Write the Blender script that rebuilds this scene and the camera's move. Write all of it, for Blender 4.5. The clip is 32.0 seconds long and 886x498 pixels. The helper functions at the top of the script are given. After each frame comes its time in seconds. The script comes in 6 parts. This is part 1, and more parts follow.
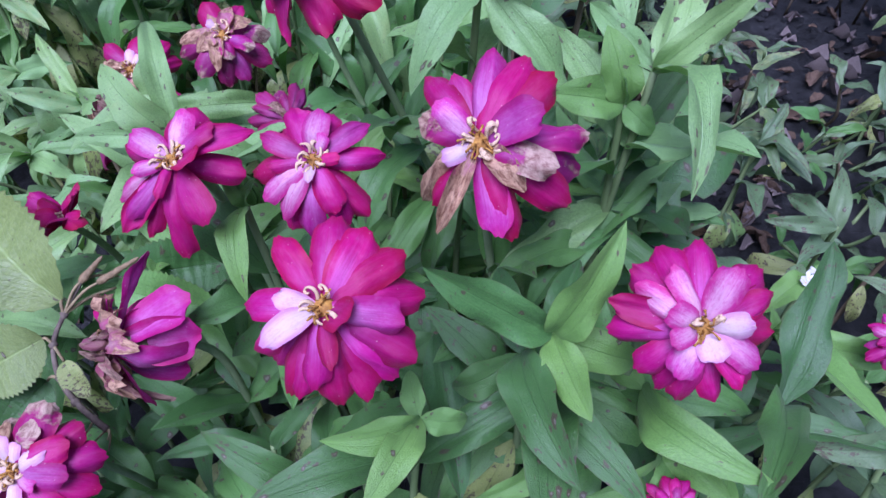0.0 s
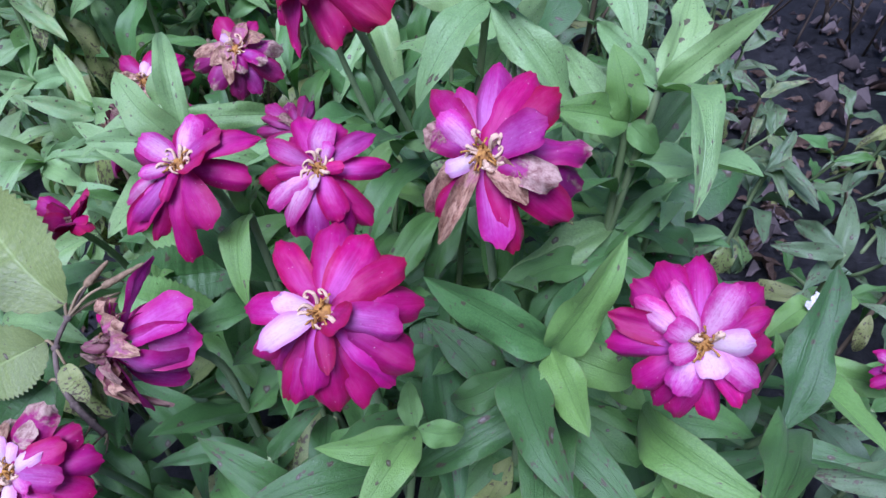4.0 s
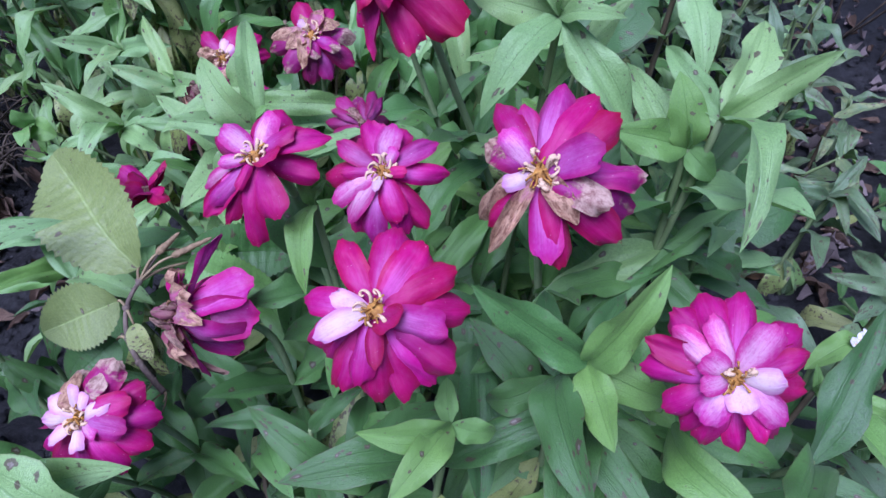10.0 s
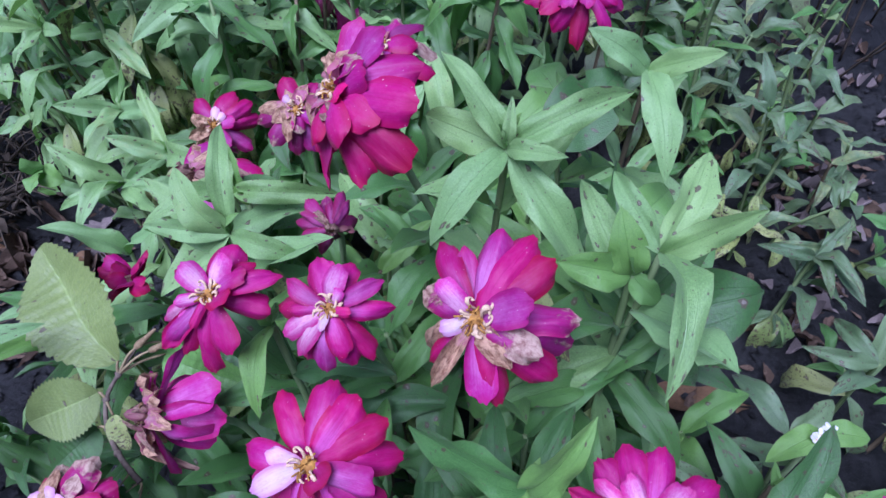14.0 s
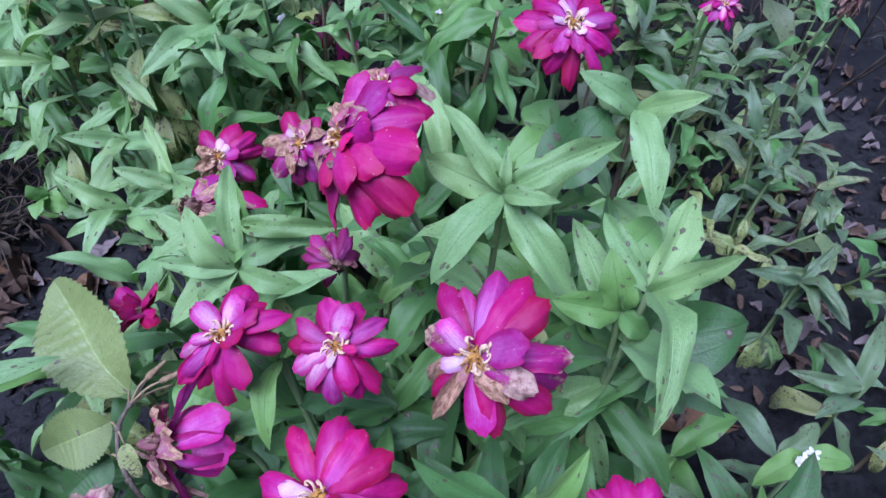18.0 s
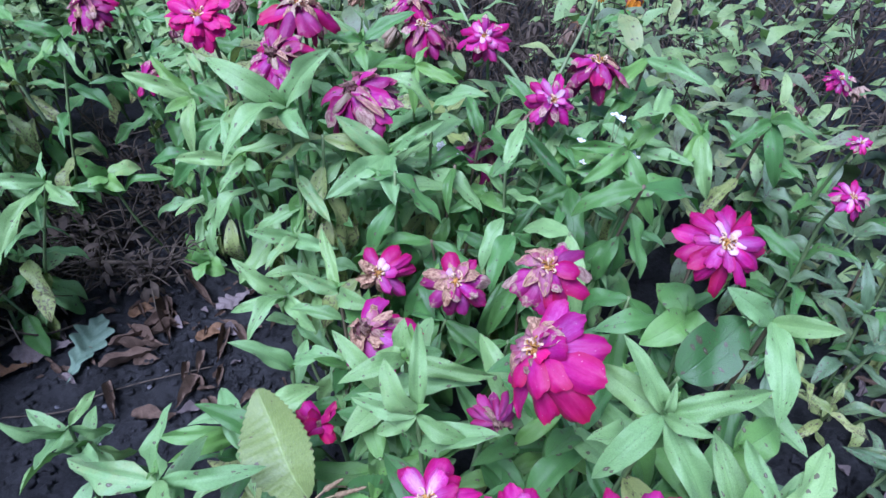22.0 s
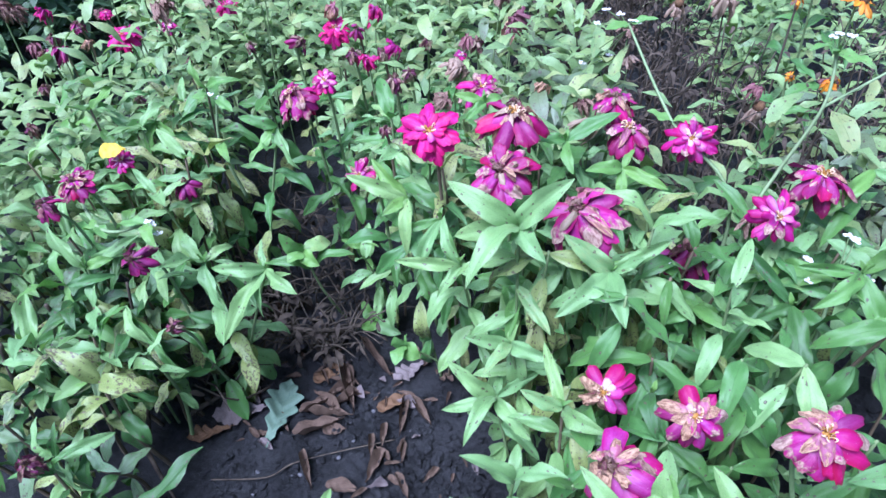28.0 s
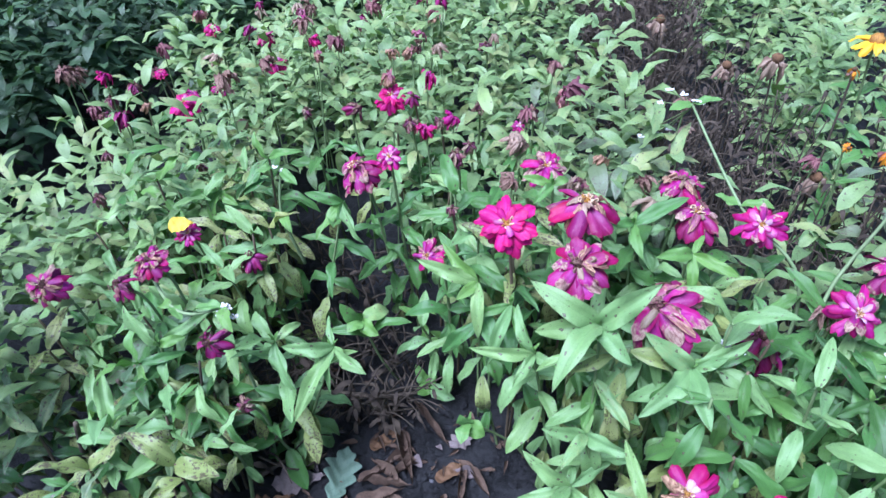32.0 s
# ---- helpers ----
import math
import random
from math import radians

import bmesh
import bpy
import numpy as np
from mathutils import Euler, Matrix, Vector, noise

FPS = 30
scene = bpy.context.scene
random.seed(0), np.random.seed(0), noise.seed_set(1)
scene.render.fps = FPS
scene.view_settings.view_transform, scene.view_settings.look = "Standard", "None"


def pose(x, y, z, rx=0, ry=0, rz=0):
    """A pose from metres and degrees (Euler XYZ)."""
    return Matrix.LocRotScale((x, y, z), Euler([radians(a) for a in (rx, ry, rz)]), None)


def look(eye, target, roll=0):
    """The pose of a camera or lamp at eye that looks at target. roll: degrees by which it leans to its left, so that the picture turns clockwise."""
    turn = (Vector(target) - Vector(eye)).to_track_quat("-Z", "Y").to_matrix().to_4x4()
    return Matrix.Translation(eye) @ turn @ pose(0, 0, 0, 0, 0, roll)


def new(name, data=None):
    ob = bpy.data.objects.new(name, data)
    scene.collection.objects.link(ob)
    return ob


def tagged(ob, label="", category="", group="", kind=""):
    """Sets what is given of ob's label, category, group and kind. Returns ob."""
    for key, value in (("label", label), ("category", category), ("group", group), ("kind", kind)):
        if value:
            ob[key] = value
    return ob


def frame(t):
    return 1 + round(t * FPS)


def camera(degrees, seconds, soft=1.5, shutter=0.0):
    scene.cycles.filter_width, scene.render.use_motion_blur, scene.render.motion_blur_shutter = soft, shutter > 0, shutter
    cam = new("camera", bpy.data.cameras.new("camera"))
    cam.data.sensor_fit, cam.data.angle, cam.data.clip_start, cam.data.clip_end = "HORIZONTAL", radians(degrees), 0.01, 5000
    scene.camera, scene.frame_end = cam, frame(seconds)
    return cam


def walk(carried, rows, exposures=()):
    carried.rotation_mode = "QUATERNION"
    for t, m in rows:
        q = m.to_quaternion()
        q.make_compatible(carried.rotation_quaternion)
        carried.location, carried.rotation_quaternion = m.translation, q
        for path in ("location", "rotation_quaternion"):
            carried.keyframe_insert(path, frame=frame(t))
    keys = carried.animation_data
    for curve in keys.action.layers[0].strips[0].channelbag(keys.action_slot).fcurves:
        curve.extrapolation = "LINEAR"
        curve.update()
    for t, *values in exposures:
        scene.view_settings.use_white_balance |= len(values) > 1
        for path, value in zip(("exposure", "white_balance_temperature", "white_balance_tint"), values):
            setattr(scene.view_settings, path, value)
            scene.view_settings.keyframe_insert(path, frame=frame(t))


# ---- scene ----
cam = camera(68.7, 32.0)
METRES, EYE, TILT, LEAN, TURN = 0.55, 0.495, -45.0, 0.0, 0.0
ROWS = [
    (0.0, 0.0, 0.0, 0.0, 0.0, 0.0, -0.0),
    (0.5, 0.0022, 0.0044, -0.0043, 0.01, 0.23, -0.16),
    (1.0, 0.0038, 0.0059, -0.0025, 0.34, 0.69, -0.52),
    (1.5, 0.0064, 0.0047, -0.0053, 0.55, 1.13, -0.54),
    (2.0, 0.0019, -0.0001, -0.0047, 1.03, 1.63, -0.75),
    (2.5, -0.0036, -0.0012, -0.006, 1.05, 1.67, -1.52),
    (3.0, -0.001, -0.0002, -0.0035, 0.72, 1.79, -1.65),
    (3.5, 0.0011, 0.0005, -0.0054, 0.67, 2.12, -1.52),
    (5.5, 0.0107, -0.0077, -0.0122, 0.57, 1.34, -1.59),
    (6.0, 0.0107, -0.0063, -0.0157, 1.11, 1.39, -2.22),
    (6.5, 0.0094, -0.0085, -0.0183, 1.42, 1.64, -2.87),
    (7.0, 0.0101, -0.0101, -0.0131, 1.76, 1.81, -3.0),
    (7.5, 0.0092, -0.0119, -0.0138, 1.84, 1.84, -3.32),
    (8.0, 0.0081, -0.0098, -0.0169, 2.31, 1.44, -4.13),
    (8.5, 0.0097, -0.0055, -0.0129, 3.22, 1.07, -5.46),
    (9.0, 0.0089, -0.0104, -0.0041, 3.91, 0.87, -6.79),
    (9.5, 0.0023, -0.0144, -0.0065, 4.17, 0.27, -7.34),
    (10.0, 0.0013, -0.021, 0.008, 4.75, 0.01, -7.15),
    (10.5, 0.0055, -0.0258, 0.0273, 5.16, 0.22, -7.92),
    (11.0, 0.0082, -0.0275, 0.0357, 5.68, -0.12, -8.19),
    (11.5, 0.0116, -0.0333, 0.0465, 6.25, -0.22, -7.89),
    (12.0, 0.017, -0.0406, 0.0568, 6.79, -0.35, -7.72),
    (12.5, 0.0196, -0.0448, 0.0736, 7.23, -0.51, -7.86),
    (13.0, 0.0271, -0.0481, 0.0911, 7.16, -0.66, -8.15),
    (13.5, 0.0289, -0.0403, 0.0984, 7.08, -1.17, -7.93),
    (14.0, 0.0413, -0.0345, 0.1058, 6.77, -0.93, -7.53),
    (14.5, 0.0415, -0.025, 0.1072, 6.47, -0.68, -7.31),
    (15.0, 0.0388, -0.0203, 0.1086, 6.26, -0.52, -7.4),
    (15.5, 0.0344, -0.021, 0.1162, 6.21, -0.42, -7.4),
    (17.5, 0.0342, -0.0441, 0.1179, 6.1, 0.12, -7.24),
    (18.0, 0.0383, -0.0614, 0.1247, 6.34, 0.25, -7.37),
    (18.5, 0.0371, -0.0809, 0.132, 6.62, 0.77, -8.66),
    (19.0, 0.0327, -0.1028, 0.146, 7.19, 1.25, -9.57),
    (19.5, 0.0209, -0.1105, 0.1583, 7.64, 1.02, -10.57),
    (20.0, 0.0069, -0.1253, 0.1627, 8.35, 1.13, -11.72),
    (20.5, -0.0113, -0.1321, 0.1753, 8.91, 1.23, -12.53),
    (21.0, -0.0272, -0.1491, 0.1926, 9.46, 1.66, -13.66),
    (21.5, -0.0534, -0.1799, 0.2335, 10.24, 2.56, -14.62),
    (22.0, -0.0797, -0.1939, 0.2373, 11.39, 2.34, -16.13),
    (22.5, -0.106, -0.2124, 0.2452, 12.23, 2.56, -16.74),
    (23.0, -0.134, -0.2276, 0.2565, 13.24, 2.72, -17.16),
    (23.5, -0.154, -0.2319, 0.2682, 14.1, 2.87, -17.47),
    (24.0, -0.1668, -0.2398, 0.2695, 15.05, 2.95, -17.25),
    (24.5, -0.1916, -0.248, 0.2759, 15.24, 3.19, -17.69),
    (25.0, -0.2174, -0.2537, 0.2771, 15.98, 2.79, -16.99),
    (25.5, -0.2307, -0.2648, 0.2712, 16.72, 2.05, -16.8),
    (27.5, -0.3016, -0.2704, 0.3003, 18.94, 0.44, -17.71),
    (28.0, -0.3233, -0.2904, 0.3298, 19.29, 1.03, -18.48),
    (28.5, -0.3316, -0.3001, 0.34, 19.27, 1.23, -18.42),
    (29.0, -0.3501, -0.3051, 0.3498, 19.74, 1.65, -18.15),
    (29.5, -0.3668, -0.3123, 0.3552, 19.82, 1.74, -18.01),
    (30.0, -0.3743, -0.3206, 0.3692, 19.7, 2.07, -17.89),
    (30.5, -0.3919, -0.3203, 0.3801, 19.64, 2.24, -18.13),
    (31.0, -0.4159, -0.3184, 0.3841, 19.91, 1.52, -18.27),
    (31.5, -0.4427, -0.3321, 0.4055, 20.44, 1.48, -18.65),
    (32.0, -0.457, -0.3562, 0.4156, 20.46, 2.21, -18.83),
]
EXPOSURE = [(0.0, 1.08, 4930, 38), (9.0, 1.08, 4920, 38), (15.0, 1.03, 4880, 34), (20.0, 1.16, 4830, 33), (22.0, 1.30, 4800, 29), (25.0, 1.62, 4800, 27), (28.0, 1.74, 4810, 26), (32.0, 1.57, 4900, 24)]
SKY, SUN = 0.042, 2.7
walk(cam, [(t, pose(0, 0, EYE, TILT, LEAN, TURN) @ pose(METRES * x, METRES * y, METRES * z, 90 + pitch, roll, yaw)) for t, x, y, z, yaw, pitch, roll in ROWS], EXPOSURE)

# ---- light: an overcast afternoon, soft light from above ----
world = bpy.data.worlds.new("overcast_sky")
scene.world = world
world.use_nodes = True
wn = world.node_tree.nodes
sky = wn.new("ShaderNodeTexSky")
sky.sky_type, sky.sun_disc = "NISHITA", False
sky.sun_elevation, sky.sun_rotation = radians(63), radians(200)
sky.air_density, sky.dust_density = 1.0, 3.0
world.node_tree.links.new(sky.outputs[0], wn["Background"].inputs[0])
wn["Background"].inputs[1].default_value = SKY
sun = new("sun", bpy.data.lights.new("sun", "SUN"))
sun.data.energy, sun.data.angle, sun.data.color = SUN, radians(38), (1.0, 0.985, 0.96)
sun.matrix_world = look((-0.35, -0.75, 2.0), (0.0, 0.2, 0.0))


# ---- materials ----
class Net:
    """A small helper to wire a node material."""

    def __init__(self, name):
        self.mat = bpy.data.materials.new(name)
        self.mat.use_nodes = True
        self.t = self.mat.node_tree
        self.t.nodes.clear()
        self.out = self.t.nodes.new("ShaderNodeOutputMaterial")

    def node(self, kind, **inputs):
        n = self.t.nodes.new("ShaderNode" + kind)
        for k, v in inputs.items():
            self.put(n.inputs[k.replace("_", " ")], v)
        return n

    def put(self, socket, v):
        if isinstance(v, bpy.types.NodeSocket):
            self.t.links.new(v, socket)
        else:
            socket.default_value = v

    def math(self, op, a, b=0.0, c=None):
        n = self.t.nodes.new("ShaderNodeMath")
        n.operation = op
        self.put(n.inputs[0], a), self.put(n.inputs[1], b)
        if c is not None:
            self.put(n.inputs[2], c)
        return n.outputs[0]

    def step(self, v, lo, hi, a=0.0, b=1.0):
        n = self.t.nodes.new("ShaderNodeMapRange")
        n.interpolation_type = "SMOOTHSTEP"
        for i, x in enumerate((v, lo, hi, a, b)):
            self.put(n.inputs[i], x)
        return n.outputs[0]

    def mix(self, f, a, b, how="MIX"):
        n = self.t.nodes.new("ShaderNodeMixRGB")
        n.blend_type = how
        for i, x in enumerate((f, a, b)):
            self.put(n.inputs[i], (*x, 1) if isinstance(x, tuple) and len(x) == 3 else x)
        return n.outputs[0]

    def noise(self, vec, scale, detail=3.0, rough=0.55):
        n = self.node("TexNoise", Scale=scale, Detail=detail, Roughness=rough)
        self.put(n.inputs["Vector"], vec)
        return n.outputs[0]

    def scaled(self, vec, sx, sy, sz, shift=None):
        n = self.t.nodes.new("ShaderNodeMapping")
        self.put(n.inputs[0], vec)
        n.inputs[3].default_value = (sx, sy, sz)
        if shift is not None:
            self.put(n.inputs[1], shift)
        return n.outputs[0]

    def done(self, colour, rough=0.6, bump=None, strength=0.3, dist=0.001, thin=0.0, thin_colour=None, spec=0.4, sheen=0.0):
        p = self.node("BsdfPrincipled")
        self.put(p.inputs["Base Color"], (*colour, 1) if isinstance(colour, tuple) else colour)
        self.put(p.inputs["Roughness"], rough)
        p.inputs["Specular IOR Level"].default_value = spec
        p.inputs["Sheen Weight"].default_value = sheen
        if bump is not None:
            b = self.node("Bump", Strength=strength, Distance=dist, Height=bump)
            self.put(p.inputs["Normal"], b.outputs[0])
        result = p.outputs[0]
        if thin:
            tr = self.node("BsdfTranslucent")
            self.put(tr.inputs[0], thin_colour if thin_colour is not None else colour)
            m = self.node("MixShader", Fac=thin)
            self.put(m.inputs[1], result), self.put(m.inputs[2], tr.outputs[0])
            result = m.outputs[0]
        self.t.links.new(result, self.out.inputs[0])
        return self.mat


def leaf_material(name, dark, light, spots, mildew, yellow, island=False, pinnate=False):
    """Green blade with three long veins, a net of side veins, brown spots and pale mildew."""
    n = Net(name)
    uv = n.node("TexCoord").outputs["UV"]
    if island:
        rnd = n.node("NewGeometry").outputs["Random Per Island"]
    else:
        rnd = n.node("ObjectInfo").outputs["Random"]
    sep = n.node("SeparateXYZ", Vector=uv)
    u, v = sep.outputs[0], sep.outputs[1]
    off = n.node("CombineXYZ", X=n.math("MULTIPLY", rnd, 37.0), Y=n.math("MULTIPLY", rnd, 91.0), Z=n.math("MULTIPLY", rnd, 13.0)).outputs[0]
    flat = n.scaled(uv, 1.0, 2.6, 1.0, off)
    side = n.math("ABSOLUTE", n.math("SUBTRACT", u, 0.5))
    mid = n.step(side, 0.006, 0.028, 1.0, 0.0)
    wing = n.step(n.math("ABSOLUTE", n.math("SUBTRACT", side, 0.2)), 0.004, 0.022, 1.0, 0.0)
    slope = n.math("SUBTRACT", n.math("MULTIPLY", v, 11.0), n.math("MULTIPLY", side, 15.0 if pinnate else 9.0))
    wob = n.math("ADD", slope, n.math("MULTIPLY", n.noise(flat, 4.0), 0.3 if pinnate else 1.6))
    rib = n.step(n.math("ABSOLUTE", n.math("SUBTRACT", n.math("FRACT", wob), 0.5)), 0.0, 0.09, 1.0, 0.0)
    vein = n.math("MAXIMUM", mid, n.math("MAXIMUM", n.math("MULTIPLY", wing, 0.0 if pinnate else 0.45), n.math("MULTIPLY", rib, 0.42 if pinnate else 0.16)))
    fine = n.noise(flat, 26.0, 4.0)
    broad = n.noise(flat, 2.6, 2.0)
    tone = n.math("ADD", n.math("MULTIPLY", n.math("FRACT", n.math("MULTIPLY", rnd, 7.31)), 0.6), n.math("MULTIPLY", broad, 0.5))
    col = n.mix(tone, dark, light)
    col = n.mix(n.math("MULTIPLY", n.step(fine, 0.35, 0.7), 0.35), col, tuple(c * 1.35 for c in light))
    col = n.mix(n.math("MULTIPLY", n.math("FRACT", n.math("MULTIPLY", rnd, 19.3)), 0.55), col, n.mix(1.0, col, (1.28, 1.08, 0.78), "MULTIPLY"))
    grain = n.noise(flat, 70.0, 3.0, 0.7)
    col = n.mix(1.0, col, n.mix(n.step(grain, 0.3, 0.7), (0.88, 0.89, 0.88), (1.12, 1.1, 1.1)), "MULTIPLY")
    warm = n.step(n.math("ADD", n.math("MULTIPLY", broad, 0.55), n.math("FRACT", n.math("MULTIPLY", rnd, 3.77))), 1.25 - yellow, 1.6 - yellow)
    col = n.mix(n.math("MULTIPLY", warm, 0.8), col, (0.34, 0.37, 0.13))
    col = n.mix(n.math("MULTIPLY", n.noise(flat, 1.4, 1.0), 0.30), col, tuple(c * 0.55 for c in dark))
    col = n.mix(n.math("MULTIPLY", vein, 0.36 if pinnate else 0.22), col, tuple(c * 1.5 for c in light) if pinnate else tuple(c * 0.6 for c in dark))
    powder = n.math("MULTIPLY", n.step(n.noise(flat, 5.0, 5.0, 0.7), 0.72 - mildew * 0.4, 0.95 - mildew * 0.4), min(0.85, 0.25 + mildew))
    col = n.mix(powder, col, (0.33, 0.37, 0.35))
    spot = n.node("TexVoronoi", Scale=5.2)
    n.put(spot.inputs["Vector"], n.mix(0.12, flat, n.node("TexNoise", Scale=9.0, Vector=flat).outputs["Color"]))
    cell = n.node("SeparateXYZ", Vector=spot.outputs["Color"])
    size = n.math("MULTIPLY", n.math("MULTIPLY", n.step(cell.outputs[0], 1.0 - spots, 1.0), n.math("ADD", 0.35, cell.outputs[1])), 0.36)
    hurt = n.math("MULTIPLY", n.step(n.math("SUBTRACT", spot.outputs["Distance"], size), -0.04, 0.03, 1.0, 0.0), n.step(size, 0.0, 0.06))
    burn = n.step(n.math("ADD", n.noise(flat, 7.0, 4.0), n.math("MULTIPLY", v, 0.22)), 1.0 - spots * 0.45, 1.06 - spots * 0.45)
    speck = n.node("TexVoronoi", Scale=13.0)
    n.put(speck.inputs["Vector"], flat)
    some = n.node("SeparateXYZ", Vector=speck.outputs["Color"])
    dots = n.math("MULTIPLY", n.step(speck.outputs["Distance"], 0.10, 0.22, 1.0, 0.0), n.step(n.math("ADD", some.outputs[0], n.math("MULTIPLY", broad, 0.4)), 1.18 - spots * 0.55, 1.22 - spots * 0.55))
    hurt = n.math("MAXIMUM", n.math("MAXIMUM", hurt, burn), n.math("MULTIPLY", dots, 0.8))
    col = n.mix(n.math("MULTIPLY", hurt, 0.85), col, n.mix(fine, (0.030, 0.018, 0.016), (0.115, 0.075, 0.045)))
    bare = n.math("MULTIPLY", n.step(n.math("SUBTRACT", spot.outputs["Distance"], n.math("MULTIPLY", size, 0.45)), -0.03, 0.02, 1.0, 0.0), n.step(size, 0.16, 0.22))
    col = n.mix(n.math("MULTIPLY", bare, 0.5), col, n.mix(fine, (0.16, 0.13, 0.11), (0.40, 0.36, 0.32)))
    edge = n.step(side, 0.47, 0.5)
    col = n.mix(n.math("MULTIPLY", edge, 0.3), col, (0.10, 0.06, 0.03))
    height = n.math("ADD", n.math("MULTIPLY", vein, -0.6 if pinnate else -0.45), n.math("ADD", n.math("MULTIPLY", fine, 0.55), n.math("MULTIPLY", grain, 0.25)))
    glow = n.mix(1.0, col, (1.0, 1.25, 0.55), "MULTIPLY")
    return n.done(col, n.math("ADD", 0.29, n.math("MULTIPLY", fine, 0.28)), height, 0.6, 0.0009, 0.20, glow, 0.55, 0.05)


def petal_material(name, base, body, edge, wither, pale=0.0, tip=0.25, dead=((0.17, 0.085, 0.055), (0.46, 0.32, 0.22))):
    """Ray floret: a paler middle, a deeper rim, fine long veins, a few chalky flecks and tan withering."""
    n = Net(name)
    uv = n.node("TexCoord").outputs["UV"]
    rnd = n.node("ObjectInfo").outputs["Random"]
    sep = n.node("SeparateXYZ", Vector=uv)
    u, v = sep.outputs[0], sep.outputs[1]
    off = n.node("CombineXYZ", X=n.math("MULTIPLY", rnd, 41.0), Y=n.math("MULTIPLY", rnd, 17.0), Z=n.math("MULTIPLY", rnd, 29.0)).outputs[0]
    streak = n.noise(n.scaled(uv, 13.0, 1.3, 1.0, off), 1.0, 4.0, 0.6)
    blot = n.noise(n.scaled(uv, 1.0, 2.0, 1.0, off), 3.0, 4.0)
    side = n.math("MULTIPLY", n.math("ABSOLUTE", n.math("SUBTRACT", u, 0.5)), 2.0)
    wob = n.math("MULTIPLY", n.math("SUBTRACT", streak, 0.5), 0.55)
    core = n.math("MULTIPLY", n.step(n.math("ADD", side, wob), 0.15, 0.85, 1.0, 0.0), n.step(n.math("ADD", v, wob), 0.25 + pale * 0.8, 0.80 + pale * 0.6, 1.0, 0.0))
    own = n.math("ADD", 0.35 + pale, n.math("MULTIPLY", n.math("FRACT", n.math("MULTIPLY", rnd, 13.7)), 0.6))
    col = n.mix(n.math("MULTIPLY", core, n.math("MINIMUM", own, 1.0)), body, base)
    rim = n.math("MAXIMUM", n.step(n.math("ADD", side, n.math("MULTIPLY", wob, 0.4)), 0.50, 1.0), n.step(v, 0.80, 1.0))
    col = n.mix(n.math("MULTIPLY", rim, 0.8), col, edge)
    lines = n.noise(n.scaled(uv, 34.0, 1.2, 1.0, off), 1.0, 2.0, 0.5)
    col = n.mix(n.math("MULTIPLY", n.step(lines, 0.48, 0.66), 0.16), col, tuple(c * 0.5 for c in edge))
    col = n.mix(n.math("MULTIPLY", n.step(blot, 0.5, 0.8), 0.12 + pale * 0.5), col, tuple(min(0.9, c * 0.9 + 0.07) for c in base))
    mottle = n.noise(n.scaled(uv, 5.0, 5.0, 1.0, off), 2.2, 6.0, 0.75)
    col = n.mix(n.math("MULTIPLY", n.math("MULTIPLY", n.step(mottle, 0.42, 0.70), n.math("SUBTRACT", 1.0, n.math("MULTIPLY", rim, 0.8))), 0.10 + pale * 0.6), col, tuple(min(0.85, c * 0.8 + 0.14) for c in base))
    col = n.mix(n.math("MULTIPLY", n.step(mottle, 0.50, 0.28), 0.22 + pale), col, tuple(c * (0.7 + pale) for c in edge))
    hue = n.node("HueSaturation")
    n.put(hue.inputs["Color"], col)
    n.put(hue.inputs["Hue"], n.math("ADD", 0.490, n.math("MULTIPLY", rnd, 0.022)))
    n.put(hue.inputs["Value"], n.math("ADD", 0.82, n.math("MULTIPLY", n.math("FRACT", n.math("MULTIPLY", rnd, 5.3)), 0.36)))
    col = hue.outputs[0]
    fleck = n.node("TexVoronoi", Scale=9.0)
    n.put(fleck.inputs["Vector"], n.scaled(uv, 1.0, 2.2, 1.0, off))
    pick = n.node("SeparateXYZ", Vector=fleck.outputs["Color"])
    chalk = n.math("MULTIPLY", n.step(fleck.outputs["Distance"], 0.06, 0.20, 1.0, 0.0), n.step(pick.outputs[0], 0.86, 0.90))
    chalk = n.math("MAXIMUM", chalk, n.step(n.noise(n.scaled(uv, 3.0, 6.0, 1.0, off), 3.0, 5.0, 0.7), 0.70, 0.76))
    col = n.mix(n.math("MULTIPLY", chalk, 0.40), col, (0.75, 0.55, 0.62))
    tan = n.step(n.math("ADD", n.math("MULTIPLY", blot, 0.75), n.math("ADD", n.math("MULTIPLY", v, tip), n.math("MULTIPLY", n.math("FRACT", n.math("MULTIPLY", rnd, 9.7)), 0.3))), 0.98 - wither, 1.14 - wither)
    patch = n.noise(n.scaled(uv, 2.2, 3.2, 1.0, off), 2.4, 5.0, 0.7)
    col = n.mix(n.math("MULTIPLY", tan, 0.93), col, n.mix(n.step(patch, 0.34, 0.62), *dead))
    height = n.math("ADD", n.math("MULTIPLY", lines, -0.3), n.math("ADD", n.math("MULTIPLY", mottle, 0.5), n.math("MULTIPLY", tan, n.math("MULTIPLY", patch, 3.0))))
    return n.done(col, n.math("ADD", 0.40, n.math("MULTIPLY", streak, 0.2)), height, 0.45, 0.0009, 0.22, col, 0.30, 0.02)


